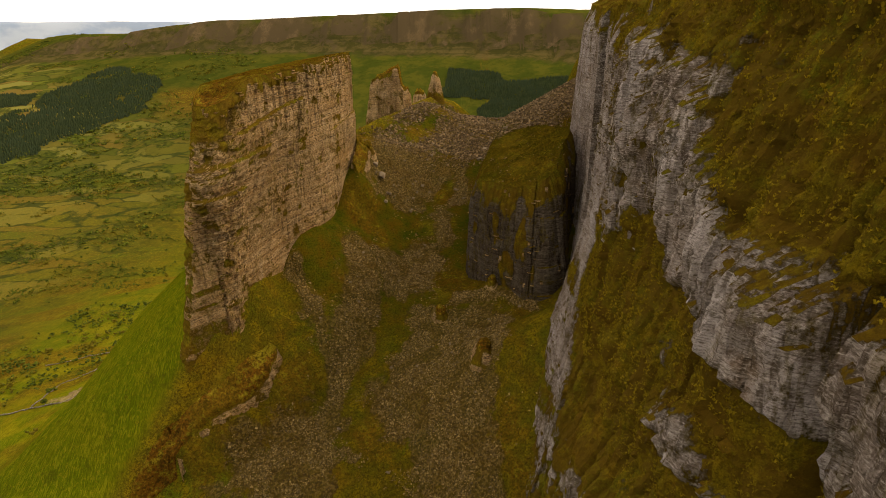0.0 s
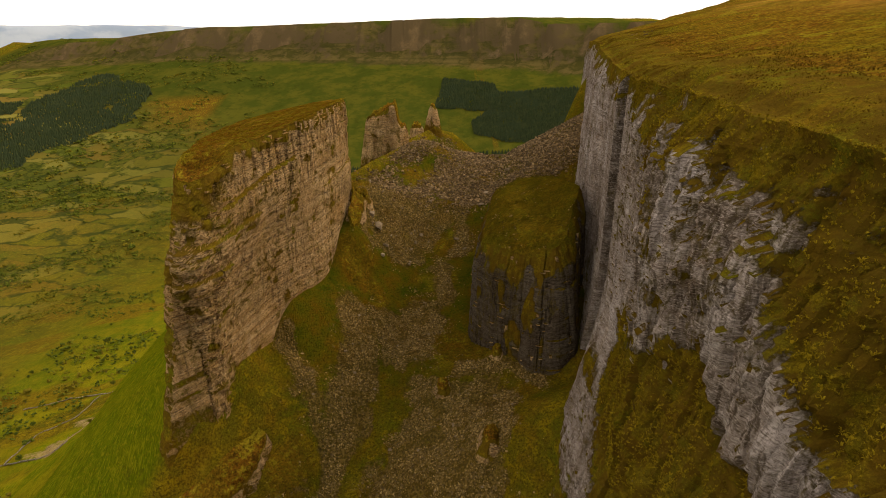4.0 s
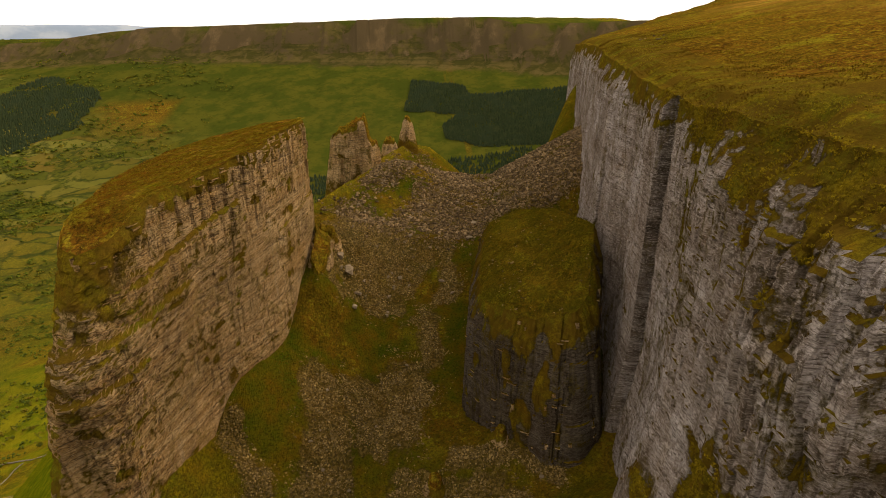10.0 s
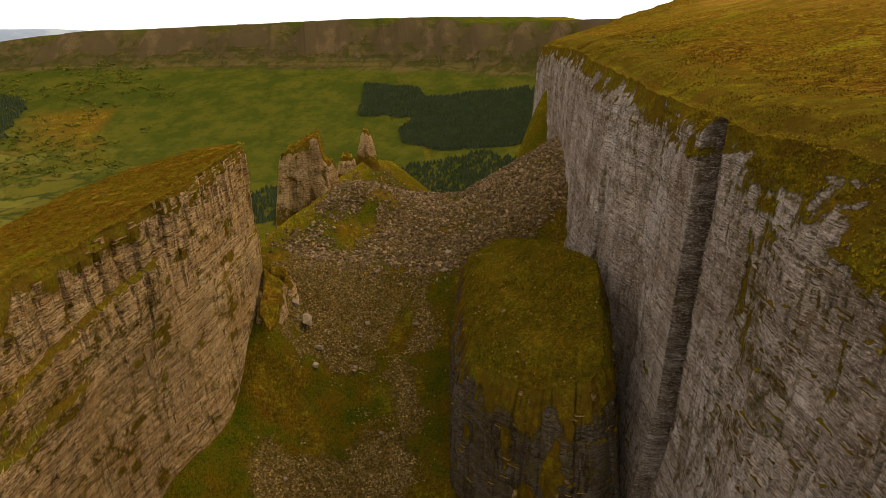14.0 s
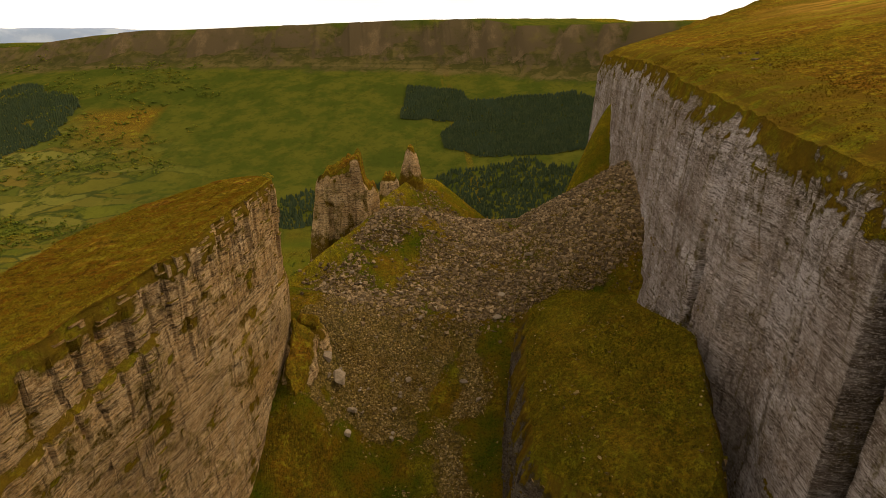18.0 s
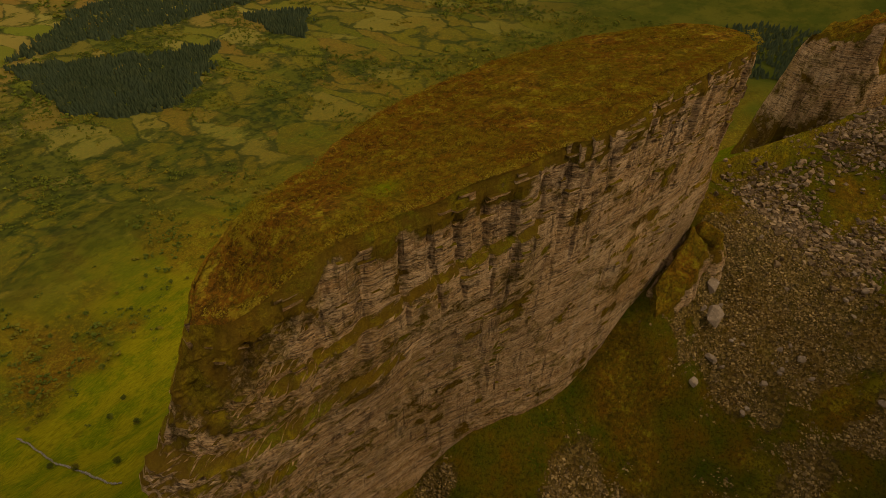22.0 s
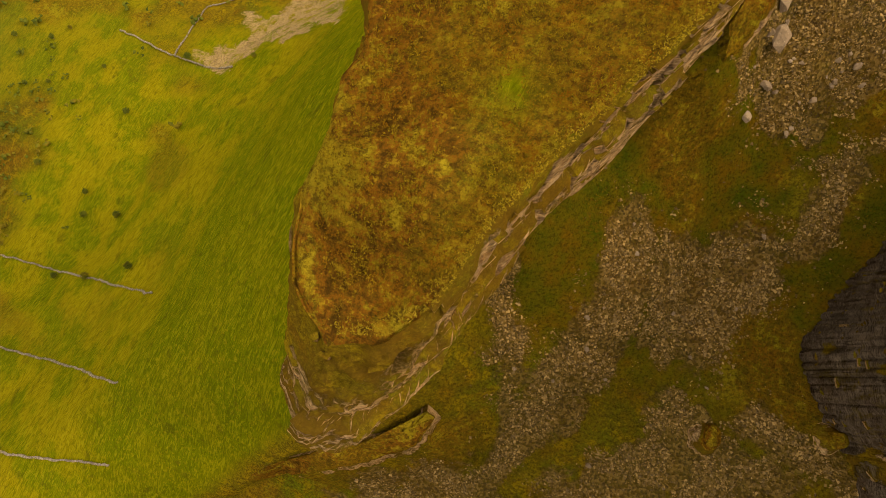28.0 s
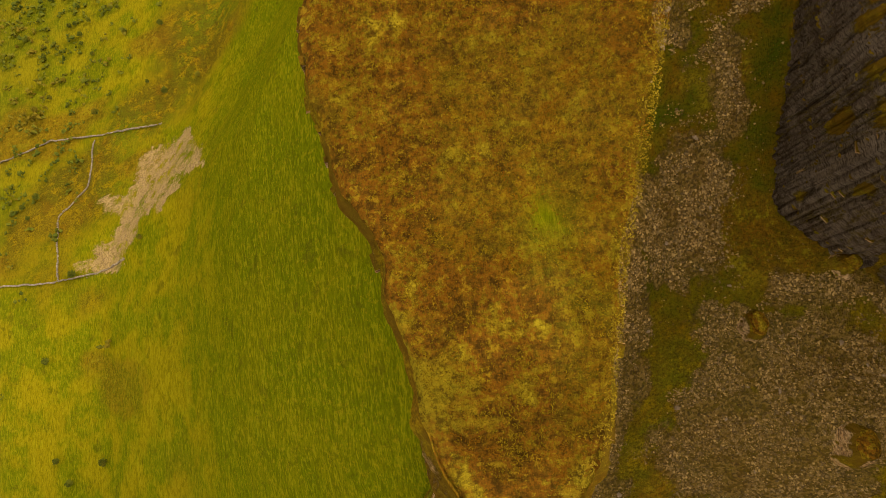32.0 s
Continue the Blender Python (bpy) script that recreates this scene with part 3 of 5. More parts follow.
    hedge = n.step(n.math("ADD", edge.outputs["Distance"], n.math("MULTIPLY", n.math("SUBTRACT", n.noise(0.02, 6, 0.7), 0.5), 0.55)), 0.085, -0.02)
    fcol = n.mix(n.math("MULTIPLY", hedge, 0.85), fcol, (0.026, 0.033, 0.008))
    wood = n.step(n.noise(1.0, 7, 0.7, (0.0075, 0.0045, 0.006)), 0.53, 0.58)
    fcol = n.mix(n.math("MULTIPLY", wood, 0.8), fcol, n.mix(n.step(n.noise(0.07, 4), 0.4, 0.6), (0.018, 0.026, 0.006), (0.052, 0.058, 0.008)))
    # sunlight through a cloud gap, painted as gold on the far western fields
    sun_gold = n.ramp(n.noise(0.004, 6, 0.65), (0.36, (0.190, 0.135, 0.040)), (0.50, (0.420, 0.285, 0.110)), (0.64, (0.540, 0.410, 0.190)))
    sun_gold = n.mix(n.math("MULTIPLY", n.math("MAXIMUM", hedge, wood), 0.45), sun_gold, (0.050, 0.048, 0.014))
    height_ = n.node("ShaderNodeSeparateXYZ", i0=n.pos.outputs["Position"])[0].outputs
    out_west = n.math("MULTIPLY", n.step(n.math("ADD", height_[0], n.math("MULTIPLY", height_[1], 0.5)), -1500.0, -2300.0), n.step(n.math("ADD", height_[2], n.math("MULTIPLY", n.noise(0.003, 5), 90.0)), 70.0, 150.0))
    fcol = n.mix(out_west, fcol, sun_gold)
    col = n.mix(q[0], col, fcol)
    rock, height = rock_colour(n, True)
    steep = n.step(n.math("ADD", n.true_up(), n.math("MULTIPLY", n.math("SUBTRACT", n.noise(0.03, 6, 0.7), 0.5), 0.9)), 0.84, 0.62)
    band = n.step(n.noise(1.0, 5, 0.6, (0.012, 0.012, 0.002)), 0.50, 0.62)
    scar = n.mix(n.math("MAXIMUM", n.math("MULTIPLY", band, 0.14), n.math("SUBTRACT", 1.0, z_[0])), (0.066, 0.046, 0.022), rock)
    gullied = n.noise(1.0, 6, 0.7, (0.020, 0.020, 0.004), 0.6)
    crest = n.mix(n.step(gullied, 0.42, 0.60), (0.040, 0.033, 0.010), (0.088, 0.062, 0.022))
    ledge_line = n.step(n.noise(1.0, 2, 0.5, (0.0012, 0.0012, 0.055)), 0.50, 0.44)
    crest = n.mix(n.math("MULTIPLY", ledge_line, 0.5), crest, (0.030, 0.026, 0.010))
    col = n.mix(n.math("MULTIPLY", n.math("MULTIPLY", n.step(n.math("ADD", q[1], n.math("MULTIPLY", n.math("SUBTRACT", gullied, 0.5), 0.9)), 0.25, 0.75), 0.8), z_[0]), col, crest)
    col = n.mix(n.math("MULTIPLY", steep, q[1]), col, scar)
    col = n.mix(n.step(n.math("ADD", q[2], n.math("MULTIPLY", n.math("SUBTRACT", n.noise(0.35, 7, 0.75), 0.5), 1.5)), 0.35, 0.75), col, n.mix(n.step(n.noise(0.9, 4), 0.4, 0.6), (0.170, 0.120, 0.045), (0.290, 0.205, 0.090)))
    bump = n.bump(n.math("ADD", n.math("MULTIPLY", fine, 0.9), n.math("ADD", n.math("MULTIPLY", ruck, 0.7), n.math("MULTIPLY", grit.outputs["Distance"], n.math("MULTIPLY", scree, 1.0)))), 1.0, 0.8)
    return n.done(col, 0.95, bump, 0.0)


def stone_material(name, a, b, lichen=(0.30, 0.27, 0.22)):
    n = Nodes(name)
    r = n.pos.outputs["Random Per Island"]
    c = n.mix(n.math("POWER", r, 1.7), a, b)
    c = n.mix(n.step(n.noise(2.2, 5, 0.7), 0.55, 0.68), c, n.mix(0.5, c, lichen))
    c = n.mix(n.math("MULTIPLY", n.step(n.noise(0.5, 4), 0.50, 0.40), 0.4), c, (0.060, 0.045, 0.028))
    return n.done(c, 0.9, n.bump(n.noise(4.0, 5, 0.65), 0.5, 0.15), 0.03)


def leaf_material(name, a, b, c, scale=0.05):
    n = Nodes(name)
    r = n.pos.outputs["Random Per Island"]
    col = n.mix(n.math("MULTIPLY", r, 0.7), a, b)
    col = n.mix(n.math("MULTIPLY", n.step(n.noise(scale, 6, 0.7), 0.50, 0.58), 0.9), col, c)
    col = n.mix(n.math("MULTIPLY", n.step(n.noise(scale * 2.7, 6, 0.7), 0.53, 0.60), 0.75), col, b)
    col = n.mix(n.math("MULTIPLY", n.step(n.noise(scale * 4.1, 5, 0.7), 0.56, 0.62), 0.7), col, tuple(min(v * 1.3, 0.5) for v in a))
    return n.done(col, 0.9, None, 0.0)


def plain(name, colour, rough=0.8, grain=6.0):
    n = Nodes(name)
    dark = tuple(v * 0.72 for v in colour)
    return n.done(n.mix(n.step(n.noise(grain, 5, 0.65), 0.4, 0.62), dark, colour), rough, n.bump(n.noise(grain * 3, 4), 0.2, 0.05))


M_GROUND = ground_material()
M_TOWER = cliff_material("warm_bedded_limestone", True, 0.16, 0.78, 0.45)
M_CLIFF = cliff_material("grey_bedded_limestone", False, 0.28, 0.8, 0.4, 1.24, (1.0, 1.02, 1.18))
# the cliff's grey limestone, dimmed so the block's shade is in its colour
M_BLOCK = cliff_material("shaded_bedded_limestone", False, 0.40, 0.6, 0.7, 0.36)
M_SCREE = stone_material("scree_stone", (0.072, 0.045, 0.010), (0.310, 0.205, 0.075))
M_GREYSCREE = stone_material("grey_scree_stone", (0.062, 0.038, 0.016), (0.250, 0.165, 0.082))
M_PALE = stone_material("pale_rubble", (0.150, 0.100, 0.042), (0.290, 0.205, 0.105))
M_MOOR = leaf_material("moor_tufts", (0.105, 0.060, 0.007), (0.070, 0.038, 0.005), (0.200, 0.155, 0.012), 0.05)
# olive grass with its tone lowered for the shade below the cliffs
M_DIMGRASS = leaf_material("shaded_grass_tufts", (0.078, 0.060, 0.004), (0.040, 0.034, 0.003), (0.100, 0.062, 0.005), 0.06)
M_TUFT = leaf_material("heather_tufts", (0.150, 0.104, 0.007), (0.052, 0.029, 0.004), (0.120, 0.048, 0.005), 0.16)
M_GRASS = leaf_material("grass_tufts", (0.100, 0.115, 0.004), (0.078, 0.096, 0.004), (0.150, 0.135, 0.006), 0.05)
M_CUSHION = leaf_material("moss_cushions", (0.200, 0.140, 0.009), (0.090, 0.060, 0.006), (0.240, 0.165, 0.010), 0.06)
M_BUSH = leaf_material("broadleaf_leaves", (0.036, 0.050, 0.008), (0.098, 0.106, 0.012), (0.120, 0.092, 0.010), 0.02)
M_FIR = leaf_material("conifer_needles", (0.024, 0.034, 0.015), (0.046, 0.056, 0.022), (0.034, 0.046, 0.022), 0.012)
M_BARK = plain("bark", (0.090, 0.070, 0.050))
M_WALLSTONE = stone_material("field_wall_stone", (0.130, 0.110, 0.075), (0.260, 0.215, 0.150))
M_WHITE = plain("white_render", (0.78, 0.77, 0.73), 0.7)
M_SLATE = plain("slate", (0.085, 0.088, 0.095), 0.6)
M_GLASS = plain("dark_pane", (0.030, 0.034, 0.040), 0.1)
M_DOOR = plain("painted_door", (0.120, 0.035, 0.025), 0.5)
n_water = Nodes("lake_water")
M_WATER = n_water.done((0.090, 0.105, 0.115), 0.5, n_water.bump(n_water.noise(0.05, 4), 0.15, 1.0), 1.0)

# ---- the ground sheet ----
def stretch(lo, hi, fine, low, high, ratio=1.07):
    mid = list(np.arange(lo, hi + fine * 0.5, fine))
    right, left, s = [hi], [lo], fine
    while right[-1] < high or left[-1] > low:
        s = min(s * ratio, 70)
        right.append(right[-1] + s), left.append(left[-1] - s)
    return np.array([v for v in left[:0:-1] if v > low - 70] + mid + [v for v in right[1:] if v < high + 70])


def shape_masks(x, y, z):
    """Where scree, heather, lush turf, fields, far rock and gravel lie."""
    sx, sz = along(SPINE, y)
    rx, rz = along(RIM, np.clip(y, -400, 720))
    d = sx - x
    nz = fbm(x / 26, y / 26, 0, 41, 4)
    east = smooth(0, -6, d) * smooth(rx + 4, rx - 2, x)
    wob = 15 * fbm(x / 30, y / 30, 0, 44, 4) + 5 * fbm(x / 7, y / 7, 0, 46, 3)
    # stone chutes: (line of x, y), half width
    chutes = [(((-62, 326), (-50, 306), (-51, 292), (-57, 280), (-59, 262), (-61, 244), (-66, 220), (-74, 195)), 9), (((-2, 352), (-1, 385), (11, 398), (16, 440)), 8), (((8, 226), (6, 205), (20, 165)), 17),
              (((48, 272), (30, 288), (8, 292)), 8), (((-92, 296), (-80, 280), (-70, 262)), 5)]
    fans = [[(-62, 330), (-42, 344), (-18, 357), (-3, 352), (-1, 330), (-7, 314), (-4, 297), (-38, 301), (-50, 316)], [(-26, 292), (2, 292), (30, 288), (41, 280), (32, 247), (30, 212), (28, 178), (-21, 190), (-28, 212), (-46, 238), (-30, 262)],
            [(-66, 385), (-64, 412), (-58, 450), (-24, 450), (2, 426), (3, 402), (-20, 388), (-40, 374)], [(-112, 202), (-100, 227), (-74, 238), (-60, 246), (-56, 222), (-54, 190), (-80, 180), (-108, 188)]]
    scree = np.zeros_like(x)
    for pts, half in chutes:
        r, _ = line_distance(pts, x, y)
        scree = np.maximum(scree, smooth(half + 8, half - 8, np.abs(r) * 1.1 + wob * 0.9))
    for fan, full in zip(fans, (0.95, 0.85, 0.95, 0.85)):
        soft = [inside(fan, x + a + wob * 1.2, y + b + 12 * fbm(x / 17, y / 17, 0, 45, 4)) * 1.0 for a, b in ((0, 0), (6, 4), (-6, 4), (0, -7), (0, 9))]
        scree = np.maximum(scree, full * sum(soft) / 5)
    slope = smooth(424, 440, y + wob * 0.5) * smooth(600, 572, y + 0.2 * x + wob * 0.4) * smooth(-75, -52, x)
    scree = np.maximum(scree, slope * (0.85 + 0.5 * nz) * (0.70 * smooth(-0.25, 0.15, nz) + 0.85 * smooth(-8, 16, x + wob)))
    scree = np.clip(scree * east, 0, 1)
    moorland = smooth(3, 9, x - rx - 1.4 * np.maximum(y - 724, 0)) * (1 - smooth(1400, 2000, np.hypot(x, y)))
    heather = np.clip(moorland * (0.75 + 0.8 * fbm(x / 45, y / 45, 0, 48, 3)), 0, 1)
    heather = np.maximum(heather, 0.55 * smooth(0.10, 0.34, fbm(x / 75, y / 50, 0, 49, 4)) * smooth(90, 260, d) * smooth(1600, 900, np.hypot(x, y)))
    heather = np.maximum(heather, 0.5 * east * smooth(0.0, 0.3, fbm(x / 20, y / 20, 0, 50, 3)))
    for plot, much in (([(-1043, 2075), (-791, 2060), (-734, 1765), (-969, 1792)], 0.8), ([(-1090, 1585), (-900, 1765), (-730, 1770), (-640, 1660), (-833, 1600), (-980, 1465)], 0.75)):
        heather = np.maximum(heather, much * inside(plot, x + 18 * fbm(x / 60, y / 60, 0, 57, 3), y + 14 * fbm(x / 60, y / 60, 0, 58, 3)))
    lush = smooth(2, 14, d) * np.maximum(smooth(0.45, 0.1, fbm(x / 90, y / 90, 0, 51, 3)), smooth(190, 140, d)) * (1 - smooth(420, 700, d))
    field = smooth(300, 520, d + 60 * fbm(x / 120, y / 120, 0, 52, 3)) * smooth(15, -45, z - 160 * smooth(1500, 3200, np.hypot(x, y))) * (1 - moorland)
    field = field * smooth(-420, -760, x + 60 * fbm(x / 150, y / 150, 0, 59, 3))
    field = np.maximum(field, smooth(1300, 2200, np.hypot(x, y)) * smooth(240, 110, z) * (1 - moorland) * smooth(900, 1300, line_distance(RIDGE, x, y)[0]))
    r, share = line_distance(RIDGE, x, y)
    far_rock = smooth(-60, -10, r) * smooth(250, 130, r + 40 * fbm(x / 120, y / 120, 0, 56, 3))
    lush = np.maximum(lush, smooth(-400, -100, r) * smooth(1250, 800, r) * smooth(900, 1300, y) * smooth(4300, 3800, np.hypot(x, y)))
    gravel = inside([(-291, 463), (-261, 458), (-233, 412), (-257, 409), (-274, 401), (-298, 390), (-301, 373), (-329, 371), (-346, 382), (-347, 392), (-317, 393), (-319, 409), (-335, 431), (-312, 427), (-306, 448)], x + 13 * fbm(x / 10, y / 10, 0, 53, 4), y + 13 * fbm(x / 10, y / 10, 0, 54, 4)) * (0.62 + 0.5 * fbm(x / 6, y / 6, 0, 60, 3))
    gravel = np.maximum(gravel, 0.55 * smooth(7, 2, np.abs(line_distance([(-318, 392), (-332, 378), (-345, 384)], x, y)[0])))
    return scree, heather, lush, field, far_rock, gravel


def zone_masks(x, y):
    """Far green slope, the golden back of the moor, and the gully turf darkened for shade."""
    r, _ = line_distance(RIDGE, x, y)
    rx, _ = along(RIM, np.clip(y, -400, 720))
    return np.maximum(smooth(620, 1000, y) * smooth(1700, 1100, r), 0.4 * smooth(230, 480, along(SPINE, y)[0] - x)) * smooth(4300, 3800, np.hypot(x, y)), smooth(80, 200, x - rx - 1.4 * np.maximum(y - 724, 0) + 40 * fbm(x / 60, y / 60, 0, 55, 3)) * smooth(1400, 1000, np.hypot(x, y)), smooth(-2, -12, along(SPINE, y)[0] - x) * smooth(rx + 10, rx + 4, x) * smooth(640, 600, y) * (0.35 + 0.65 * smooth(262, 312, y))


gx = stretch(-270, 180, 1.6, -4900, 4900)
gy = stretch(110, 640, 1.6, -1500, 4900)
GX, GY = np.meshgrid(gx, gy)
GZ = land(GX, GY)
me = raw_mesh("ground", np.stack([GX, GY, GZ], -1).reshape(-1, 3), grid_faces(len(gy), len(gx)), M_GROUND)
sc, he, lu, fi, fr, gr = [a.ravel() for a in shape_masks(GX, GY, GZ)]
masks(me, "mask", sc, he, lu)
masks(me, "far", fi, fr, gr)
za, zb, zc = [a.ravel() for a in zone_masks(GX, GY)]
masks(me, "zone", za, zb, zc)
ground = tagged(new("ground", me), "olive and rust moorland turf over valley and slopes", "ground", kind="structure")

lake_bm = bmesh.new()
lake_bm.faces.new([lake_bm.verts.new((x, y, LAKE_Z)) for x, y in LAKE])
lake_me = bpy.data.meshes.new("water")
lake_bm.to_mesh(lake_me), lake_bm.free()
lake_me.materials.append(M_WATER)
tagged(new("water", lake_me), "pale silver lake on the valley floor", "lake", kind="structure")


# ---- rock walls ----
def resample(pts, step, closed):
    p = np.array(pts, float)
    if closed:
        p = np.vstack([p, p[:1]])
    s = np.r_[0, np.cumsum(np.hypot(*np.diff(p[:, :2], axis=0).T))]
    n = max(int(s[-1] / step), 8)
    u = np.linspace(0, s[-1], n + 1)[: n if closed else n + 1]
    out = np.stack([np.interp(u, s, p[:, k]) for k in range(p.shape[1])], -1)
    for _ in range(3):
        near = (np.roll(out, 1, 0) + np.roll(out, -1, 0)) / 2
        if not closed:
            near[0], near[-1] = out[0], out[-1]
        out = 0.5 * out + 0.5 * near
    return out, u


def relief(u, z, seed, bed=2.3, joint=7.0, power=1.0, ledges=1.0, cracks=1.0):
    """How far a bedded, jointed face stands out (metres): beds, columns between joints, blocks."""
    zz = z + 0.35 * fbm(u / 80, z / 60, 0, seed + 1, 2)
    k = np.floor(zz / bed)
    fz = zz / bed - k
    beds = (hash1(k, seed) - 0.5) * 0.4 - 0.22 * smooth(0.72, 0.95, fz)
    thick = np.floor(zz / (bed * 4.3))
    beds = ledges * (beds + (hash1(thick, seed + 5) - 0.5) * 0.8)
    uu = u + 1.2 * fbm(u / 9, z / 60, 0, seed + 2, 3)
    shift = hash1(np.floor(zz / 37), seed + 7) * 0.35
    j = np.floor(uu / joint + shift)
    fu = uu / joint + shift - j
    cols = (hash1(j, seed + 9) - 0.5) * 1.9 * (0.4 + 0.6 * cracks) - cracks * np.exp(-(np.minimum(fu, 1 - fu) * joint / 0.55) ** 2) * (hash1(j, seed + 10) > 0.4)
    j2 = np.floor(uu / (joint * 0.37) + hash1(thick, seed + 11))
    cols = cols + (lattice(j2, thick, j2 * 0, seed + 12) - 0.5) * 0.8
    big = 2.6 * fbm(u / 34, z / 130, 0, seed + 14, 2)
    rough = 0.5 * fbm(u / 3, z / 3, 0, seed + 15, 3)
    return power * (beds + cols + big + rough)


def normals_of(p, closed):
    t = (np.roll(p, -1, 0) - np.roll(p, 1, 0)) if closed else np.gradient(p, axis=0)
    t = t[:, :2] / np.maximum(np.hypot(t[:, 0], t[:, 1]), 1e-6)[:, None]
    return t


def rock_stack(owner, poly, top, rest, out, veg, seed, material, step=0.9, rows=140, joint=7.0, bed=1.35, power=1.0, face_label="", cap_label="", spine=None, cap_mat=None, shift=None, ledges=1.0, heath=1.0, cracks=1.0, ragged=0.0):
    """A steep-sided stack: its bedded face as one mesh, its turf cap as another. poly runs with the rock on its left."""
    p, u = resample(poly, step, True)
    t = normals_of(p, True)
    n = np.stack([t[:, 1], -t[:, 0]], -1)
    ztop = top(p[:, 0], p[:, 1])
    zlow = rest(p[:, 0], p[:, 1])
    v = np.linspace(0, 1, rows)[:, None]
    Z = ztop[None] * (1 - v) + zlow[None] * v
    U = np.broadcast_to(u[None], Z.shape)
    h = ztop[None] - Z
    X0, Y0 = np.broadcast_to(p[None, :, 0], Z.shape), np.broadcast_to(p[None, :, 1], Z.shape)
    o = relief(U, Z, seed, bed, joint, power, ledges, cracks) * smooth(-4.0, 5.0, h) + out(X0, Y0, Z, h) - 1.2 * smooth(4, 0, h) + ragged * (1.7 * fbm(U / 9, 0, 0, seed + 51, 3) + 0.45 * (hash1(np.floor(U / 3.1), seed + 52) - 0.5)) * smooth(30, 6, h)
    X, Y = X0 + n[None, :, 0] * o, Y0 + n[None, :, 1] * o
    if shift is not None:
        sx, sy = shift(X0, Y0, Z)
        X, Y = X + sx, Y + sy
    me = raw_mesh("rock_face", np.stack([X, Y, Z], -1).reshape(-1, 3), grid_faces(rows, len(p), True)[:, ::-1], material, False)
    m = np.clip(veg(X0, Y0, Z, h, U), 0, 1).ravel()
    masks(me, "mask", m, m * 0, m * 0)
    part("rock_face", me, owner, face_label)
    # cap: rings drawn in towards the middle line
    rim_x, rim_y = X[0], Y[0]
    if spine is None:
        cx, cy = np.full(len(p), rim_x.mean()), np.full(len(p), rim_y.mean())
    else:
        cy = np.clip(rim_y, spine[0], spine[1])
        cx = spine[2](cy)
    w = np.r_[0, np.linspace(0.03, 1, 22)][:, None]
    CX, CY = rim_x[None] * (1 - w) + cx[None] * w, rim_y[None] * (1 - w) + cy[None] * w
    lift = 0.9 * smooth(0, 0.08, w) + 0.5 * fbm(CX / 4, CY / 4, 0, seed + 60, 3) * smooth(0, 0.2, w) + 0.9 * fbm(CX / 15, CY / 15, 0, seed + 61, 3) * smooth(0, 0.2, w)
    CZ = top(CX, CY) * smooth(0, 0.02, w) + Z[0][None] * (1 - smooth(0, 0.02, w)) + lift
    me = raw_mesh("turf_cap", np.stack([CX, CY, CZ], -1).reshape(-1, 3), grid_faces(len(w), len(p), True), cap_mat or M_GROUND)
    one = np.ones(CX.size)
    spot = np.exp(-((CX + 102) / 3.6) ** 2 - ((CY - 296) / 4.2) ** 2 + 0.8 * fbm(CX / 3, CY / 3, 0, 63, 2)).ravel()
    masks(me, "mask", one * 0, heath * (0.62 + 0.38 * smooth(-0.25, 0.2, fbm(CX / 11, CY / 11, 0, seed + 62, 3)).ravel()) * (1 - np.clip(spot, 0, 1)), np.clip(spot, 0, 1))
    masks(me, "far", one * 0, one * 0, one * 0)
    masks(me, "zone", one * 0, one * 0, one * (1 - heath))
    part("turf_cap", me, owner, cap_label)
    return X, Y, Z, n


# ---- the great cliff ----
rim_pts = [(x, y, z) for y, x, z in RIM if y >= -60] + [(205, 748, 300), (250, 765, 296), (330, 772, 296)]
cp, cu = resample(rim_pts, 0.8, False)
ct = normals_of(cp, False)
cn = np.stack([-ct[:, 1], ct[:, 0]], -1)
c_rows = 210
c_top = cp[:, 2] + 1.5 * fbm(cu / 18, 0, 0, 70, 3) + 1.0 * fbm(cu / 5, 0, 0, 71, 3)
c_foot = land(cp[:, 0] + 9 * cn[:, 0], cp[:, 1] + 9 * cn[:, 1]) - 22
v = np.linspace(0, 1, c_rows)[:, None]
CZ = c_top[None] * (1 - v) + c_foot[None] * v
CH = c_top[None] - CZ
CU = np.broadcast_to(cu[None], CZ.shape)
CY0 = np.broadcast_to(cp[None, :, 1], CZ.shape)
south = 1 - smooth(182, 222, CY0 + 0.25 * (CH - 40))
hh = CH + 13 * fbm(CU / 34, CH / 60, 0, 72, 3)
ramps = np.interp(hh, [0, 12, 42, 52, 74, 100, 112, 140, 175, 230], [0, 5, 13, 12, 13, 21, 21, 30, 36, 48])
clean = 0.055 * CH + 0.22 * np.maximum(CH - 92 - 8 * fbm(CU / 25, 0, 0, 73, 2), 0) + 3.0 * smooth(0, 14, CH)
sheer = smooth(225, 258, CY0) * smooth(350, 322, CY0)
clean = clean * (1 - sheer) + sheer * (-0.005 * CH + 0.12 * np.maximum(CH - 95, 0))
# bare buttresses and turf ramps of the southern face, as outlines in (y, z)
BARE = [[(166, 284), (160, 276), (147, 254), (140, 241), (125, 237), (111, 238.5), (92, 238.5), (79, 236.5), (67, 234), (66, 249), (67, 259), (86, 263), (104, 258), (122, 265), (135, 276), (150, 286)],
        [(62, 256), (56, 262), (30, 262), (30, 240), (55, 242), (60, 243)], [(116, 209), (92, 219), (84, 221), (75, 214), (86, 206), (100, 204)], [(186, 296), (174, 258), (168, 250), (160, 262), (168, 292)]]
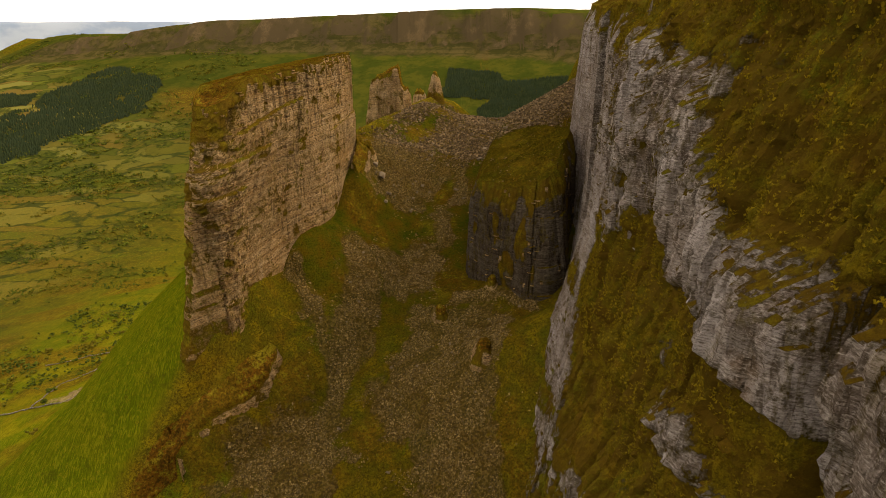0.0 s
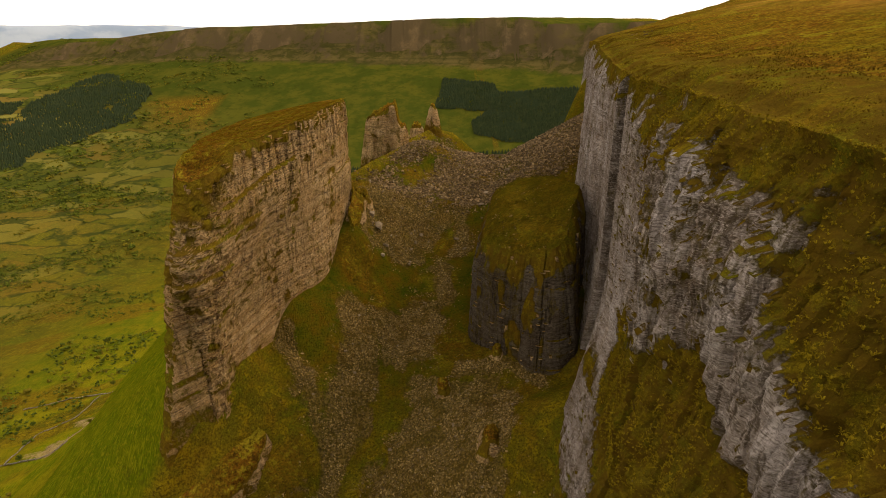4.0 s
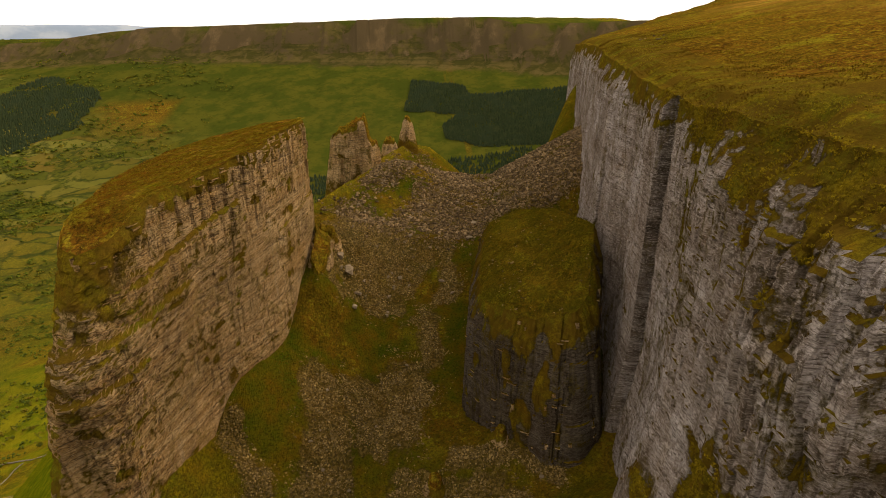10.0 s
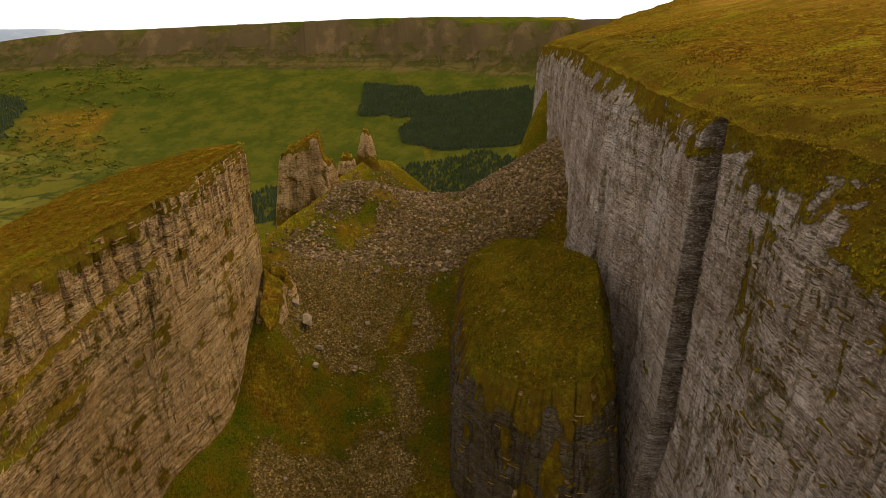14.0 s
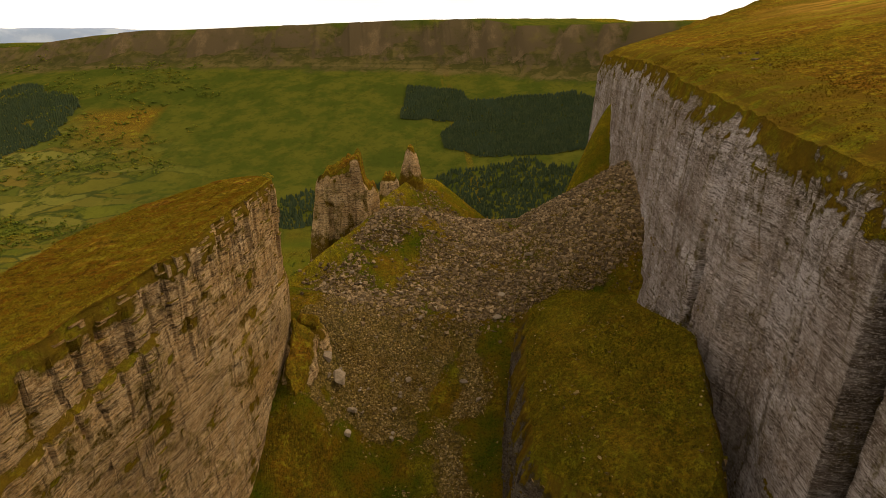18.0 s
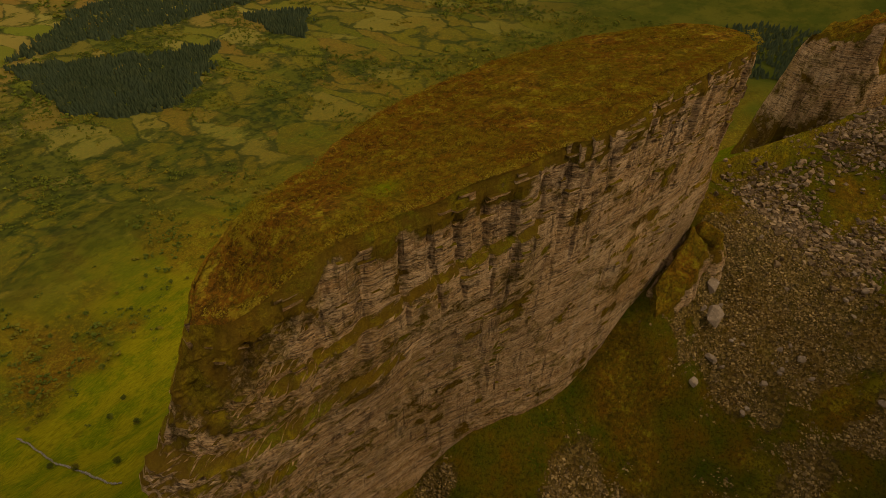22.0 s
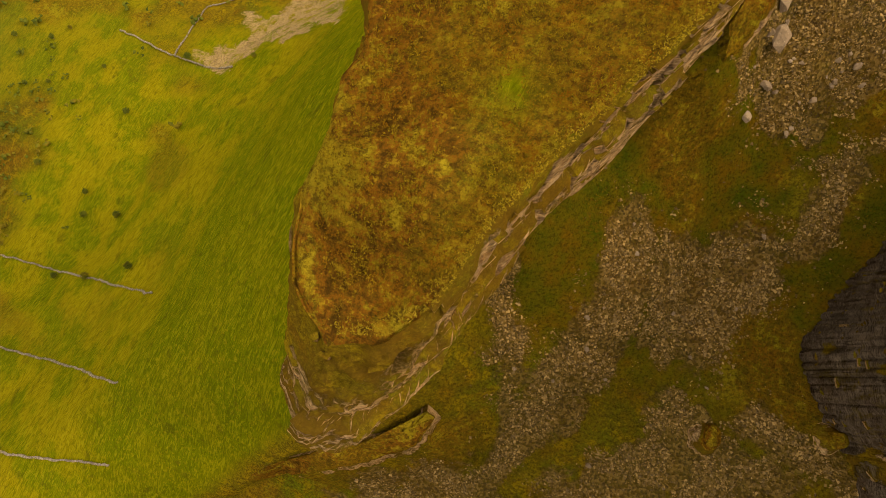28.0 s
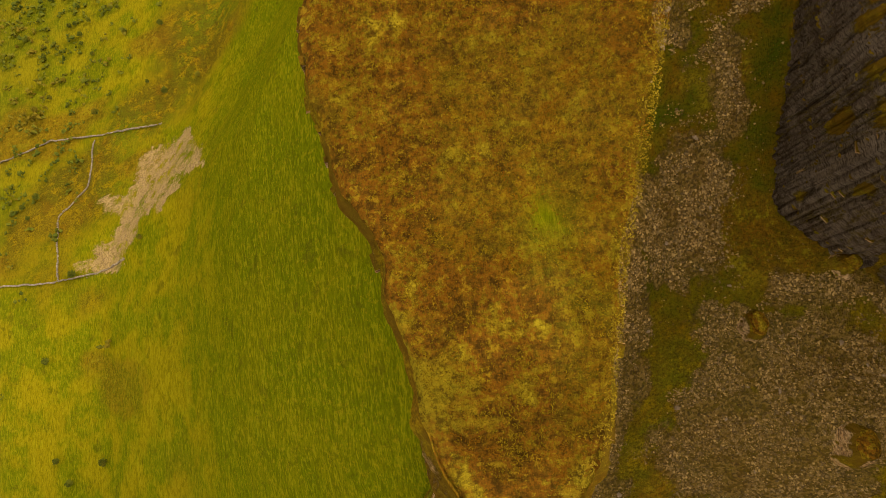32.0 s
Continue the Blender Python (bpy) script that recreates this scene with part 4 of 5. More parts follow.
TURF = [[(215, 224), (186, 224), (151, 247), (139, 240), (120, 216), (96, 200), (125, 160), (170, 155), (205, 190)], [(132, 304), (132, 277), (122, 267), (104, 260), (86, 265), (60, 264), (20, 264), (20, 304)], [(111, 237), (92, 237), (60, 232), (50, 190), (120, 190), (118, 212)]]


def outlined(shapes):
    jy, jz = CY0 + 5 * fbm(CU / 9, CZ / 9, 0, 64, 4), CZ + 5 * fbm(CU / 9, CZ / 9, 0, 65, 4)
    return sum(np.any([inside(q, jy + a, jz + b) for q in shapes], axis=0) * 1.0 for a, b in ((-1.2, 0), (1.2, 0), (0, -1.2), (0, 1.2))) / 4


bare_zone, turf_zone = outlined(BARE), outlined(TURF)
cleft = 282 + 0.7 * fbm(CZ / 14, 0, 0, 74, 2)
slot = -15.0 * smooth(3.2, 2.6, np.abs(CY0 - cleft)) * smooth(-1, 2, CH) + 2.8 * smooth(3.0, 3.6, CY0 - cleft) * smooth(44, 14, CY0 - cleft) * smooth(0, 5, CH)
quiet = 1 - 0.75 * smooth(11, 5, np.abs(CY0 - cleft - 3))
gap = -5 * smooth(3.0, 1.6, np.abs(CY0 - 364)) * smooth(40, 60, CH)
bulge = 7 * np.exp(-((CY0 - 82) / 15) ** 2) * smooth(40, 50, CH) * smooth(92, 70, CH) - 9 * smooth(4, 2, np.abs(CY0 - 64)) * smooth(35, 45, CH)
C_O = (relief(CU, CZ, 80, 1.9, 5.0, 1.1, 0.5) * (1 - 0.68 * smooth(188, 222, CY0)) + (1 - south) * relief(CU, CZ, 84, 1.2, 9.0, 0.30)) * quiet * smooth(0, 6, CH) * (1 + 0.35 * south) + ramps * south + (clean + slot) * (1 - south) + gap + bulge
C_O = C_O + 3.0 * bare_zone * smooth(4, 14, CH) - 0.8 * turf_zone
cracked = CU + 1.5 * fbm(CU / 12, CZ / 12, 0, 85, 2)
C_O = C_O + quiet * smooth(2, 8, CH) * ((lattice(np.floor(cracked / 4.6), np.floor(CZ / 2.6 + hash1(np.floor(cracked / 4.6), 86)), np.floor(CZ * 0), 87) - 0.5) * (0.45 + 0.5 * south)
            + (lattice(np.floor(cracked / 10.5), np.floor(CZ / 8 + hash1(np.floor(cracked / 10.5), 88)), np.floor(CZ * 0), 89) - 0.5) * (0.5 + 1.3 * south))
roll = (1.3 + 1.3 * smooth(300, 270, cp[:, 1]) + 6.0 * smooth(246, 215, cp[:, 1])) * smooth(140, 185, cp[:, 1]) * smooth(600, 380, cp[:, 1]) * (0.62 + 0.75 * fbm(cu / 14, 0, 0, 68, 3)) * (1 - 0.8 * smooth(9, 4, np.abs(cp[:, 1] - 283)))
roll = np.maximum(roll, 0)
C_O = C_O - roll[None] * (1 - smooth(0, 15, CH + 2.0 * fbm(CU / 5, CH / 6, 0, 69, 3))) 
CX = cp[None, :, 0] + cn[None, :, 0] * C_O
CY = cp[None, :, 1] + cn[None, :, 1] * C_O
lip = np.array([34, 25, 17, 11, 7, 3.8, 1.6])[:, None] + roll[None]
LX, LY = cp[None, :, 0] - cn[None, :, 0] * lip, cp[None, :, 1] - cn[None, :, 1] * lip
LZ = np.maximum(moor(LX, LY) + np.array([-0.6, 0.25, 0.5, 0.5, 0.4, 0.3, 0.2])[:, None], 0) * 1.0
LZ = LZ * smooth(0.5, 9, lip - roll[None]) + c_top[None] * (1 - smooth(0.5, 9, lip - roll[None])) + 0.3 * fbm(LX / 3, LY / 3, 0, 75, 2)
verts = np.concatenate([np.stack([LX, LY, LZ], -1), np.stack([CX, CY, CZ], -1)]).reshape(-1, 3)
cliff = thing("cliff", "grey bedded limestone cliff with mossy ramps and a dark cleft", "cliff", kind="structure")
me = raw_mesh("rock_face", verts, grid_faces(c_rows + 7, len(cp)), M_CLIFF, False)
ramp_slope = np.gradient(ramps, axis=0) / np.maximum(np.gradient(CH, axis=0), 1e-3)
n_big, n_mid, n_small = fbm(CU / 30, CZ / 26, 0, 77, 4), fbm(CU / 20, CZ / 12, 0, 78, 4), fbm(CU / 8, CZ / 4.5, 0, 79, 3) + 0.5 * fbm(CU / 1.6, CZ / 1.8, 0, 83, 2)
mossy = 1 - smooth(100, 135, CY0 + 30 * n_big)
veg = south * smooth(0.10, 0.35, ramp_slope + 0.25 * n_small) * np.maximum(smooth(48, 60, CH), 0.3 + 0.7 * mossy)
veg = veg + south * 0.8 * smooth(0.14, 0.42, n_mid + 0.5 * n_small) + mossy * smooth(88, 40, CH + 45 * n_big + 25 * n_mid) * 0.8
veg = veg + (1 - south) * (smooth(0.18, 0.42, n_mid + 0.4 * n_small) * 0.8 + smooth(88, 112, CH) * smooth(-0.15, 0.15, n_mid))
bare = smooth(254, 264, CY0) * smooth(720, 640, CY0) * smooth(6, 14, CH + 14 * n_mid)
lumps = np.exp(-((CY0 - 128) / 7) ** 4 - ((CH - 49) / 15) ** 4) + np.exp(-((CY0 - 73) / 12) ** 4 - ((CH - 52) / 14) ** 4)
veg = veg * (1 - 0.85 * lumps) * (1 - 0.45 * smooth(150, 175, CY0))
veg = veg * (1 - 0.8 * bare) + np.where(CY0 < 132, smooth(30, 5, CH + 55 * fbm(CU / 8, CZ / 70, 0, 81, 3)), 0.75 * smooth(16, 2, CH + 26 * fbm(CU / 8, CZ / 9, 0, 81, 4) + 22 * n_small)) * (1 - 0.75 * bare) + smooth(8, 2, CH + 8 * n_small) + smooth(4, -3, CH - 1.7 * roll[None] + 12 * n_small + 8 * n_mid)
veg = veg * smooth(2.0, 5.0, np.abs(CY0 - cleft - 0.5) + 0.3 * smooth(60, 110, CH) * 10)
veg = np.maximum(veg * (1 - 0.9 * bare_zone), 0.85 * turf_zone * (1 - bare_zone))
veg = np.clip(veg, 0, 1)
veg = np.concatenate([np.ones((7, len(cp))), veg]).ravel()
pad = np.zeros((7, len(cp)))
# mask for the shade painted inside the cleft
cleft_shade = smooth(4.6, 3.6, np.abs(CY0 - cleft)) * smooth(130, 90, CH)
masks(me, "mask", veg, np.concatenate([pad, south]).ravel(), np.concatenate([pad, cleft_shade]).ravel())
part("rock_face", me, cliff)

# ---- the free-standing tower ----
def tower_top(x, y):
    mid = np.interp(y, [259, 300, 360, 418], [-111, -108, -101, -82])
    return 271.5 + 0.16 * (x - mid) + 3.0 * smooth(300, 400, y) - 9.0 * smooth(281, 257, y) + 0.8 * fbm(x / 9, y / 9, 0, 90, 3)


def tower_shift(x, y, z):
    """The nose of the tower steps out southwards as it goes down."""
    s = smooth(296, 262, y) * np.interp(z, [110, 160, 185, 215, 231, 241, 259, 275], [25, 24, 22, 21, 20, 14, 5, 0])
    return -0.22 * s, -1.0 * s


def tower_out(x, y, z, h):
    o = -0.01 * h - 5.0 * smooth(20, 105, h) * smooth(345, 300, y)
    eastern = x > np.interp(y, [259, 300, 360, 418], [-112, -109, -101, -86])
    for zl, ya, yb, dip, wide in ((255, 268, 322, 0.16, 2.2), (238, 256, 290, 0.10, 2.4), (224, 256, 276, 0.05, 2.4), (238, 350, 412, 0.12, 1.0)):
        line = zl + dip * (y - (ya + yb) / 2) + 0.7 * vnoise(y / 13, 0, 0, int(zl))
        o = o + wide * smooth(line + 0.6, line - 0.9, z) * smooth(line - 26, line - 5, z) * smooth(ya - 4, ya + 4, y) * smooth(yb + 4, yb - 4, y) * eastern
    k = np.floor(y / 6.3 + 0.25 * vnoise(y / 9, z / 40, 0, 95))
    off = y / 6.3 + 0.25 * vnoise(y / 9, z / 40, 0, 95) - k
    reach = smooth(30, 22, h + 20 * (hash1(k, 96) - 0.35))
    o = o + np.where(eastern, reach * ((hash1(k, 97) - 0.6) * 0.8 - 0.9 * smooth(0.16, 0.05, np.minimum(off, 1 - off))), 0) * smooth(1.5, 8, h)
    nose = smooth(288, 268, y)
    o = o + nose * (1.1 * fbm(x / 4 + y / 4, z / 4, 0, 98, 3) + 0.9 * (lattice(np.floor((x + y) / 1.7), np.floor(z / 1.15), np.floor(z * 0), 101) - 0.5) + 0.5 * (lattice(np.floor((x + y) / 3.1), np.floor(z / 1.7), np.floor(z * 0), 99) - 0.5)) * smooth(0, 4, h)
    return o + np.where(eastern, 0, 0.26 * np.maximum(h - 30, 0) * smooth(276, 264, y) - 0.05 * h * smooth(264, 280, y))


def tower_veg(x, y, z, h, u):
    west = x < np.interp(y, [259, 300, 360, 418], [-113, -110, -101, -86])
    top = smooth(7, 2, h + 8 * fbm(u / 5, z / 5, 0, 91, 3))
    nose = smooth(278, 262, y) * np.maximum(0.6 * smooth(0.25, 0.5, fbm(u / 7, z / 5, 0, 92, 3)), 0.8 * smooth(24, 12, h))
    low = smooth(0.30, 0.5, fbm(u / 9, z / 5, 0, 93, 4)) * 0.62 + smooth(0.0, 0.35, fbm(u / 30, z / 16, 0, 88, 4)) * 0.16
    low = low + smooth(158, 126, z + 20 * fbm(u / 8, z / 8, 0, 89, 3)) * smooth(285, 270, y) * 0.8
    return top + nose * 0.9 + low + np.where(west, smooth(0.0, 0.2, fbm(u / 9, z / 9, 0, 94, 3)), 0)


tower = thing("rock_tower", "tall free-standing tower of brown bedded limestone with a heather top", "rock tower")
tower_face = rock_stack(tower, TOWER[16:] + TOWER[:16], tower_top, lambda x, y: 84 + (np.minimum(land(x, y), 205) - 100) * smooth(258, 318, y), tower_out, tower_veg, 100, M_TOWER,
           0.7, 290, 12.0, 1.05, 0.5, "brown thin-bedded limestone face", "rust and olive heather cap",
           (270, 404, lambda y: np.interp(y, [259, 300, 360, 418], [-111, -108, -101, -84])), shift=tower_shift, ledges=0.7, cracks=0.1, ragged=0.8)

# ---- the squat block against the cliff ----
block = thing("rock_block", "squat shade-darkened limestone block with a grassy top below the cliff", "rock block")


def block_top(x, y):
    return 222.5 + 0.40 * (x - 58) + 0.02 * (y - 310) - 5 * smooth(308, 292, y) + 1.2 * fbm(x / 12, y / 12, 0, 120, 3)


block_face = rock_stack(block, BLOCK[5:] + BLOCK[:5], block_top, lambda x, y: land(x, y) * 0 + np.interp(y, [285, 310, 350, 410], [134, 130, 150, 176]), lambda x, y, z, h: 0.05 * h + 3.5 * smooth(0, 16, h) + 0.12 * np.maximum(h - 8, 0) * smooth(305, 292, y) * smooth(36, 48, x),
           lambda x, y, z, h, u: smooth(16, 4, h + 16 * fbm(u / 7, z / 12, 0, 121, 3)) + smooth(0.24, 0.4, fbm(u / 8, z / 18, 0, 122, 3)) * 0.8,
           130, M_BLOCK, 0.6, 130, 2.6, 1.3, 0.8, "limestone sides darkened for shade, with deep joints", "green and rust turf top", heath=0.38, ledges=0.5)

# ---- pinnacles on the crest ----
pinnacle = thing("rock_pinnacle", "leaning blade of brown limestone on the crest", "pinnacle", "pinnacles on the crest")
PIN_A = [(-66, 509), (-52, 503), (-40, 508), (-30, 520), (-32, 530), (-46, 528), (-61, 520)]


def blade_top(x, y):
    return 249 + 0.45 * np.clip(x + 66, 0, 25) - 16 * smooth(-41, -38, x) - 0.9 * np.maximum(x + 38, 0) + 2.0 * vnoise(x / 3, y / 3, 0, 131)


rock_stack(pinnacle, PIN_A, blade_top, lambda x, y: land(x, y) - 12,
           lambda x, y, z, h: 0.05 * h + np.where(x < -58, 0.14 * h, 0), lambda x, y, z, h, u: smooth(2.5, 0.5, h + 5 * fbm(u / 4, z / 4, 0, 132, 3)) + smooth(30, 44, h) * 0.6 + smooth(0.10, 0.35, fbm(u / 5, z / 7, 0, 133, 3)) * 0.45, 140, M_TOWER, 0.7, 80, 4.0, 1.1, 0.5, ledges=0.4, ragged=0.5)
pinnacle2 = thing("rock_pinnacle", "slim broken spire of limestone above the scree", "pinnacle", "pinnacles on the crest")
PIN_B = [(-12, 587), (-9, 584), (-5, 586), (-5, 591), (-8, 593), (-12, 591)]
rock_stack(pinnacle2, PIN_B, lambda x, y: 249 + 1.5 * vnoise(x / 3, y / 3, 0, 141) - 0.8 * np.maximum(x + 8, 0), lambda x, y: land(x, y) - 9,
           lambda x, y, z, h: 0.20 * h + np.where(x < -9, 0.12 * np.maximum(h - 8, 0), 0), lambda x, y, z, h, u: smooth(3, 0.5, h) + smooth(15, 22, h) * 0.8, 150, M_TOWER, 0.6, 50, 3.0, 1.0, 0.4, ledges=0.4)
pinnacle3 = thing("rock_pinnacle", "low broken stub beside the slim spire", "pinnacle", "pinnacles on the crest")
PIN_C = [(-31, 572), (-26, 567), (-19, 571), (-19, 579), (-26, 582)]
rock_stack(pinnacle3, PIN_C, lambda x, y: 232 + 2.5 * vnoise(x / 3, y / 3, 0, 151), lambda x, y: land(x, y) - 9,
           lambda x, y, z, h: 0.15 * h, lambda x, y, z, h, u: smooth(3, 0.5, h) + smooth(9, 15, h) * 0.8, 160, M_TOWER, 0.7, 30, 3.0, 1.0, 0.35, ledges=0.4)


# ---- mossy rib at the back corner of the tower ----
rib = thing("rock_buttress", "mossy limestone rib leaning on the corner of the tower", "buttress")
RIB = [(-66, 375), (-61, 369), (-57, 375), (-55, 388), (-57, 399), (-65, 402)]
rock_stack(rib, RIB, lambda x, y: np.interp(y, [366, 380, 395, 410], [196, 208, 216, 218]) - 0.6 * (x + 62) + 2.5 * vnoise(x / 4, y / 4, 0, 171), lambda x, y: land(x, y) - 14,
           lambda x, y, z, h: 0.10 * h, lambda x, y, z, h, u: smooth(3, 0.5, h) + smooth(0.15, 0.35, fbm(u / 6, z / 9, 0, 172, 3)) * 0.5, 170, M_TOWER, 0.6, 70, 3.0, 1.1, 0.7, ledges=0.5)

# ---- scree, rubble and boulders ----
def drop_points(n, box, chance):
    x, y = RNG.uniform(box[0], box[1], n), RNG.uniform(box[2], box[3], n)
    keep = RNG.uniform(0, 1, n) < chance(x, y)
    return x[keep], y[keep]


def scree_at(x, y):
    return shape_masks(x, y, land(x, y))[0]


def scatter_stones(name, n, box, chance, lo, hi, material, label, category, sink=0.1, flat=0.55, height=land):
    x, y = drop_points(n, box, chance)
    size = lo * (hi / lo) ** (RNG.uniform(0, 1, len(x)) ** 2.6)
    pts = np.stack([x, y, height(x, y) + size * sink], -1)
    me = raw_mesh(name, *stones(pts, size, flat), material, False)
    return tagged(new(name, me), label, category, kind="stuff")


def lower(x, y):
    s = scree_at(x, y)
    return np.clip(s * 1.15 * smooth(-0.2, 0.3, fbm(x / 7, y / 7, 0, 200, 4) + 0.6 * (s - 0.6)), 0, 1) * smooth(436, 420, y) + 0.02 * smooth(0.05, 0.35, fbm(x / 15, y / 15, 0, 201, 3))


def upper(x, y):
    return scree_at(x, y) * smooth(420, 436, y) + 0.01


scatter_stones("scree", 230000, (-112, 62, 165, 440), lower, 0.22, 0.95, M_SCREE, "brown angular limestone scree in the gully chutes", "scree")
scatter_stones("scree", 84000, (-70, 150, 415, 610), upper, 0.4, 2.2, M_GREYSCREE, "grey-brown limestone block scree on the saddle", "scree")
scatter_stones("rubble", 9000, (-345, -235, 375, 462), lambda x, y: shape_masks(x, y, land(x, y))[5], 0.3, 0.8, M_PALE, "pale rubble of a small landslip in the turf", "rubble")

scatter_stones("rubble", 900, (26, 80, 290, 400), lambda x, y: inside(BLOCK, x, y) * smooth(0.05, 0.3, fbm(x / 9, y / 9, 0, 202, 3)), 0.4, 1.1, M_SCREE, "brown rubble strewn on the turf of the rock block", "rubble", height=lambda x, y: block_top(x, y) + 0.9)


def boulder_mesh(seed):
    rng = np.random.default_rng(seed)
    bm = bmesh.new()
    pts = rng.normal(0, 1, (16, 3))
    pts /= np.linalg.norm(pts, axis=1)[:, None]
    pts = np.sign(pts) * np.abs(pts) ** 0.55 * np.array([1.0, 0.7, 0.48]) * rng.uniform(0.82, 1.1, (16, 1))
    for q in pts:
        bm.verts.new(q)
    bmesh.ops.convex_hull(bm, input=bm.verts)
    for vert in [w for w in bm.verts if not w.link_faces]:
        bm.verts.remove(vert)
    me = bpy.data.meshes.new("boulder")
    bm.to_mesh(me), bm.free()
    me.materials.append(M_BOULDER)
    return me


M_BOULDER = stone_material("boulder_stone", (0.150, 0.108, 0.066), (0.235, 0.180, 0.120), (0.380, 0.320, 0.240))
BOULDERS = [boulder_mesh(k) for k in range(8)]


def boulder(x, y, size, label, turn=None):
    ob = tagged(new("boulder", BOULDERS[int(RNG.integers(8))]), label, "boulder", "boulders on the scree")
    z = float(land(np.array([x]), np.array([y]))[0])
    ob.matrix_world = pose(x, y, z + size * 0.12, RNG.uniform(-25, 25), RNG.uniform(-25, 25), turn if turn is not None else RNG.uniform(0, 360)) @ Matrix.Scale(size * 0.5, 4)
    return ob


for bx, by, bs in ((-47, 391, 8.5), (-52, 397, 6.5), (-57, 402, 5.0), (-42, 384, 4.5), (28, 431, 5.0), (33, 446, 4.6), (24, 470, 4.0), (52, 468, 5.5), (-43, 373, 4.2), (-26, 380, 3.0), (8, 404, 4.0), (14, 396, 3.6)):
    boulder(bx, by, bs, "large pale angular limestone boulder among scree")
bx, by = drop_points(1400, (-75, 130, 180, 590), lambda x, y: 0.25 * scree_at(x, y))
for k in range(min(90, len(bx))):
    boulder(float(bx[k]), float(by[k]), RNG.uniform(1.3, 2.8), "angular limestone boulder lying on scree")
bx, by = drop_points(900, (-58, 6, 382, 520), lambda x, y: 0.5 * smooth(-0.1, 0.3, fbm(x / 26, y / 26, 0, 41, 4)))
for k in range(min(70, len(bx))):
    boulder(float(bx[k]), float(by[k]), RNG.uniform(1.3, 3.4), "pale angular boulder half sunk in turf and rubble")

# outcrops standing out of the gully floor
for ox, oy, sx_, sy_, sz_ in ((-4, 281, 5, 7, 9), (18, 236, 5, 8, 9), (27, 296, 4, 5, 8), (-60, 405, 7, 6, 12)):
    z0 = float(land(np.array([ox]), np.array([oy]))[0])
    crag = thing("rock_outcrop", "small bedded limestone outcrop in the grassy gully", "outcrop", "outcrops in the gully")
    ring = [(ox + sx_ * math.cos(a) * RNG.uniform(.8, 1.1), oy + sy_ * math.sin(a) * RNG.uniform(.8, 1.1)) for a in np.linspace(0, 2 * np.pi, 9)[:-1]]
    rock_stack(crag, ring, lambda x, y, z0=z0, sz_=sz_, ox=ox, oy=oy, sx_=sx_, sy_=sy_: z0 + sz_ * (0.62 - 0.4 * ((x - ox) / sx_) ** 2 - 0.4 * ((y - oy) / sy_) ** 2) + 1.2 * vnoise(x / 2.5, y / 2.5, 0, 77), lambda x, y, z0=z0, sz_=sz_: z0 - sz_ + 0 * x,
               lambda x, y, z, h: 0.35 * h, lambda x, y, z, h, u: smooth(2.5, 0.3, h) + smooth(0.1, 0.3, fbm(u / 4, z / 4, 0, 210, 2)), int(300 + ox), M_TOWER, 0.8, 22, 3.0, 1.2, 0.5)

# rib of brown rock running down from the toe of the tower
mid_line = np.array([(-93, 248), (-96, 236), (-108, 225), (-122, 214), (-138, 200), (-152, 186)], float)
along_ = np.gradient(mid_line, axis=0)
across = np.stack([-along_[:, 1], along_[:, 0]], -1) / np.hypot(along_[:, 0], along_[:, 1])[:, None]
half_w = np.array([3.0, 4.5, 5.0, 5.0, 4.5, 3.0])[:, None]
toe_ring = [tuple(q) for q in np.concatenate([mid_line + across * half_w, (mid_line - across * half_w)[::-1]])]
toe = thing("rock_rib", "broken rib of brown limestone below the tower's toe", "outcrop")
rock_stack(toe, toe_ring[::-1] if sum(a[0] * b[1] - b[0] * a[1] for a, b in zip(toe_ring, toe_ring[1:] + toe_ring[:1])) < 0 else toe_ring,
           lambda x, y: land(x, y) + 2.2 + 1.6 * fbm(x / 6, y / 6, 0, 175, 3) + 0.10 * (x + 120), lambda x, y: land(x, y) - 9,
           lambda x, y, z, h: 0.22 * h, lambda x, y, z, h, u: smooth(1.6, 0.2, h) + smooth(0.12, 0.35, fbm(u / 5, z / 4, 0, 176, 3)) * 0.7, 175, M_TOWER, 0.7, 30, 5.0, 1.1, 0.7, ledges=0.7)

# loose slabs and columns standing proud of the faces
SLABS = []
for k in range(6):
    s_bm = bmesh.new()
    bmesh.ops.create_cube(s_bm, size=1.0)
    for vert in s_bm.verts:
        vert.co += Vector(RNG.normal(0, 0.10, 3))
    s_me = bpy.data.meshes.new("rock_slab")
    s_me.materials.append(M_TOWER)
    s_bm.to_mesh(s_me), s_bm.free()
    SLABS.append(s_me)


def slabs_on(owner, face, count, pick, rng_seed, kinds_=SLABS):
    X, Y, Z, n = face
    rng = np.random.default_rng(rng_seed)
    made = 0
    while made < count:
        i, j = int(rng.integers(3, X.shape[0] - 4)), int(rng.integers(0, X.shape[1]))
        if not pick(X[i, j], Y[i, j], Z[i, j], Z[0, j] - Z[i, j]):
            continue
        ob = new("rock_slab", kinds_[int(rng.integers(6))])
        ob.parent = owner
        tall = rng.uniform() < 0.3
        dims = (rng.uniform(0.7, 1.2), rng.uniform(0.7, 1.6), rng.uniform(1.6, 3.6)) if tall else (rng.uniform(0.8, 1.4), rng.uniform(1.4, 4.0), rng.uniform(0.35, 0.8))
        ob.matrix_world = pose(X[i, j] - 0.05 * n[j, 0], Y[i, j] - 0.05 * n[j, 1], Z[i, j], 0, 0, math.degrees(math.atan2(n[j, 1], n[j, 0]))) @ Matrix.Diagonal((*dims, 1))
        made += 1


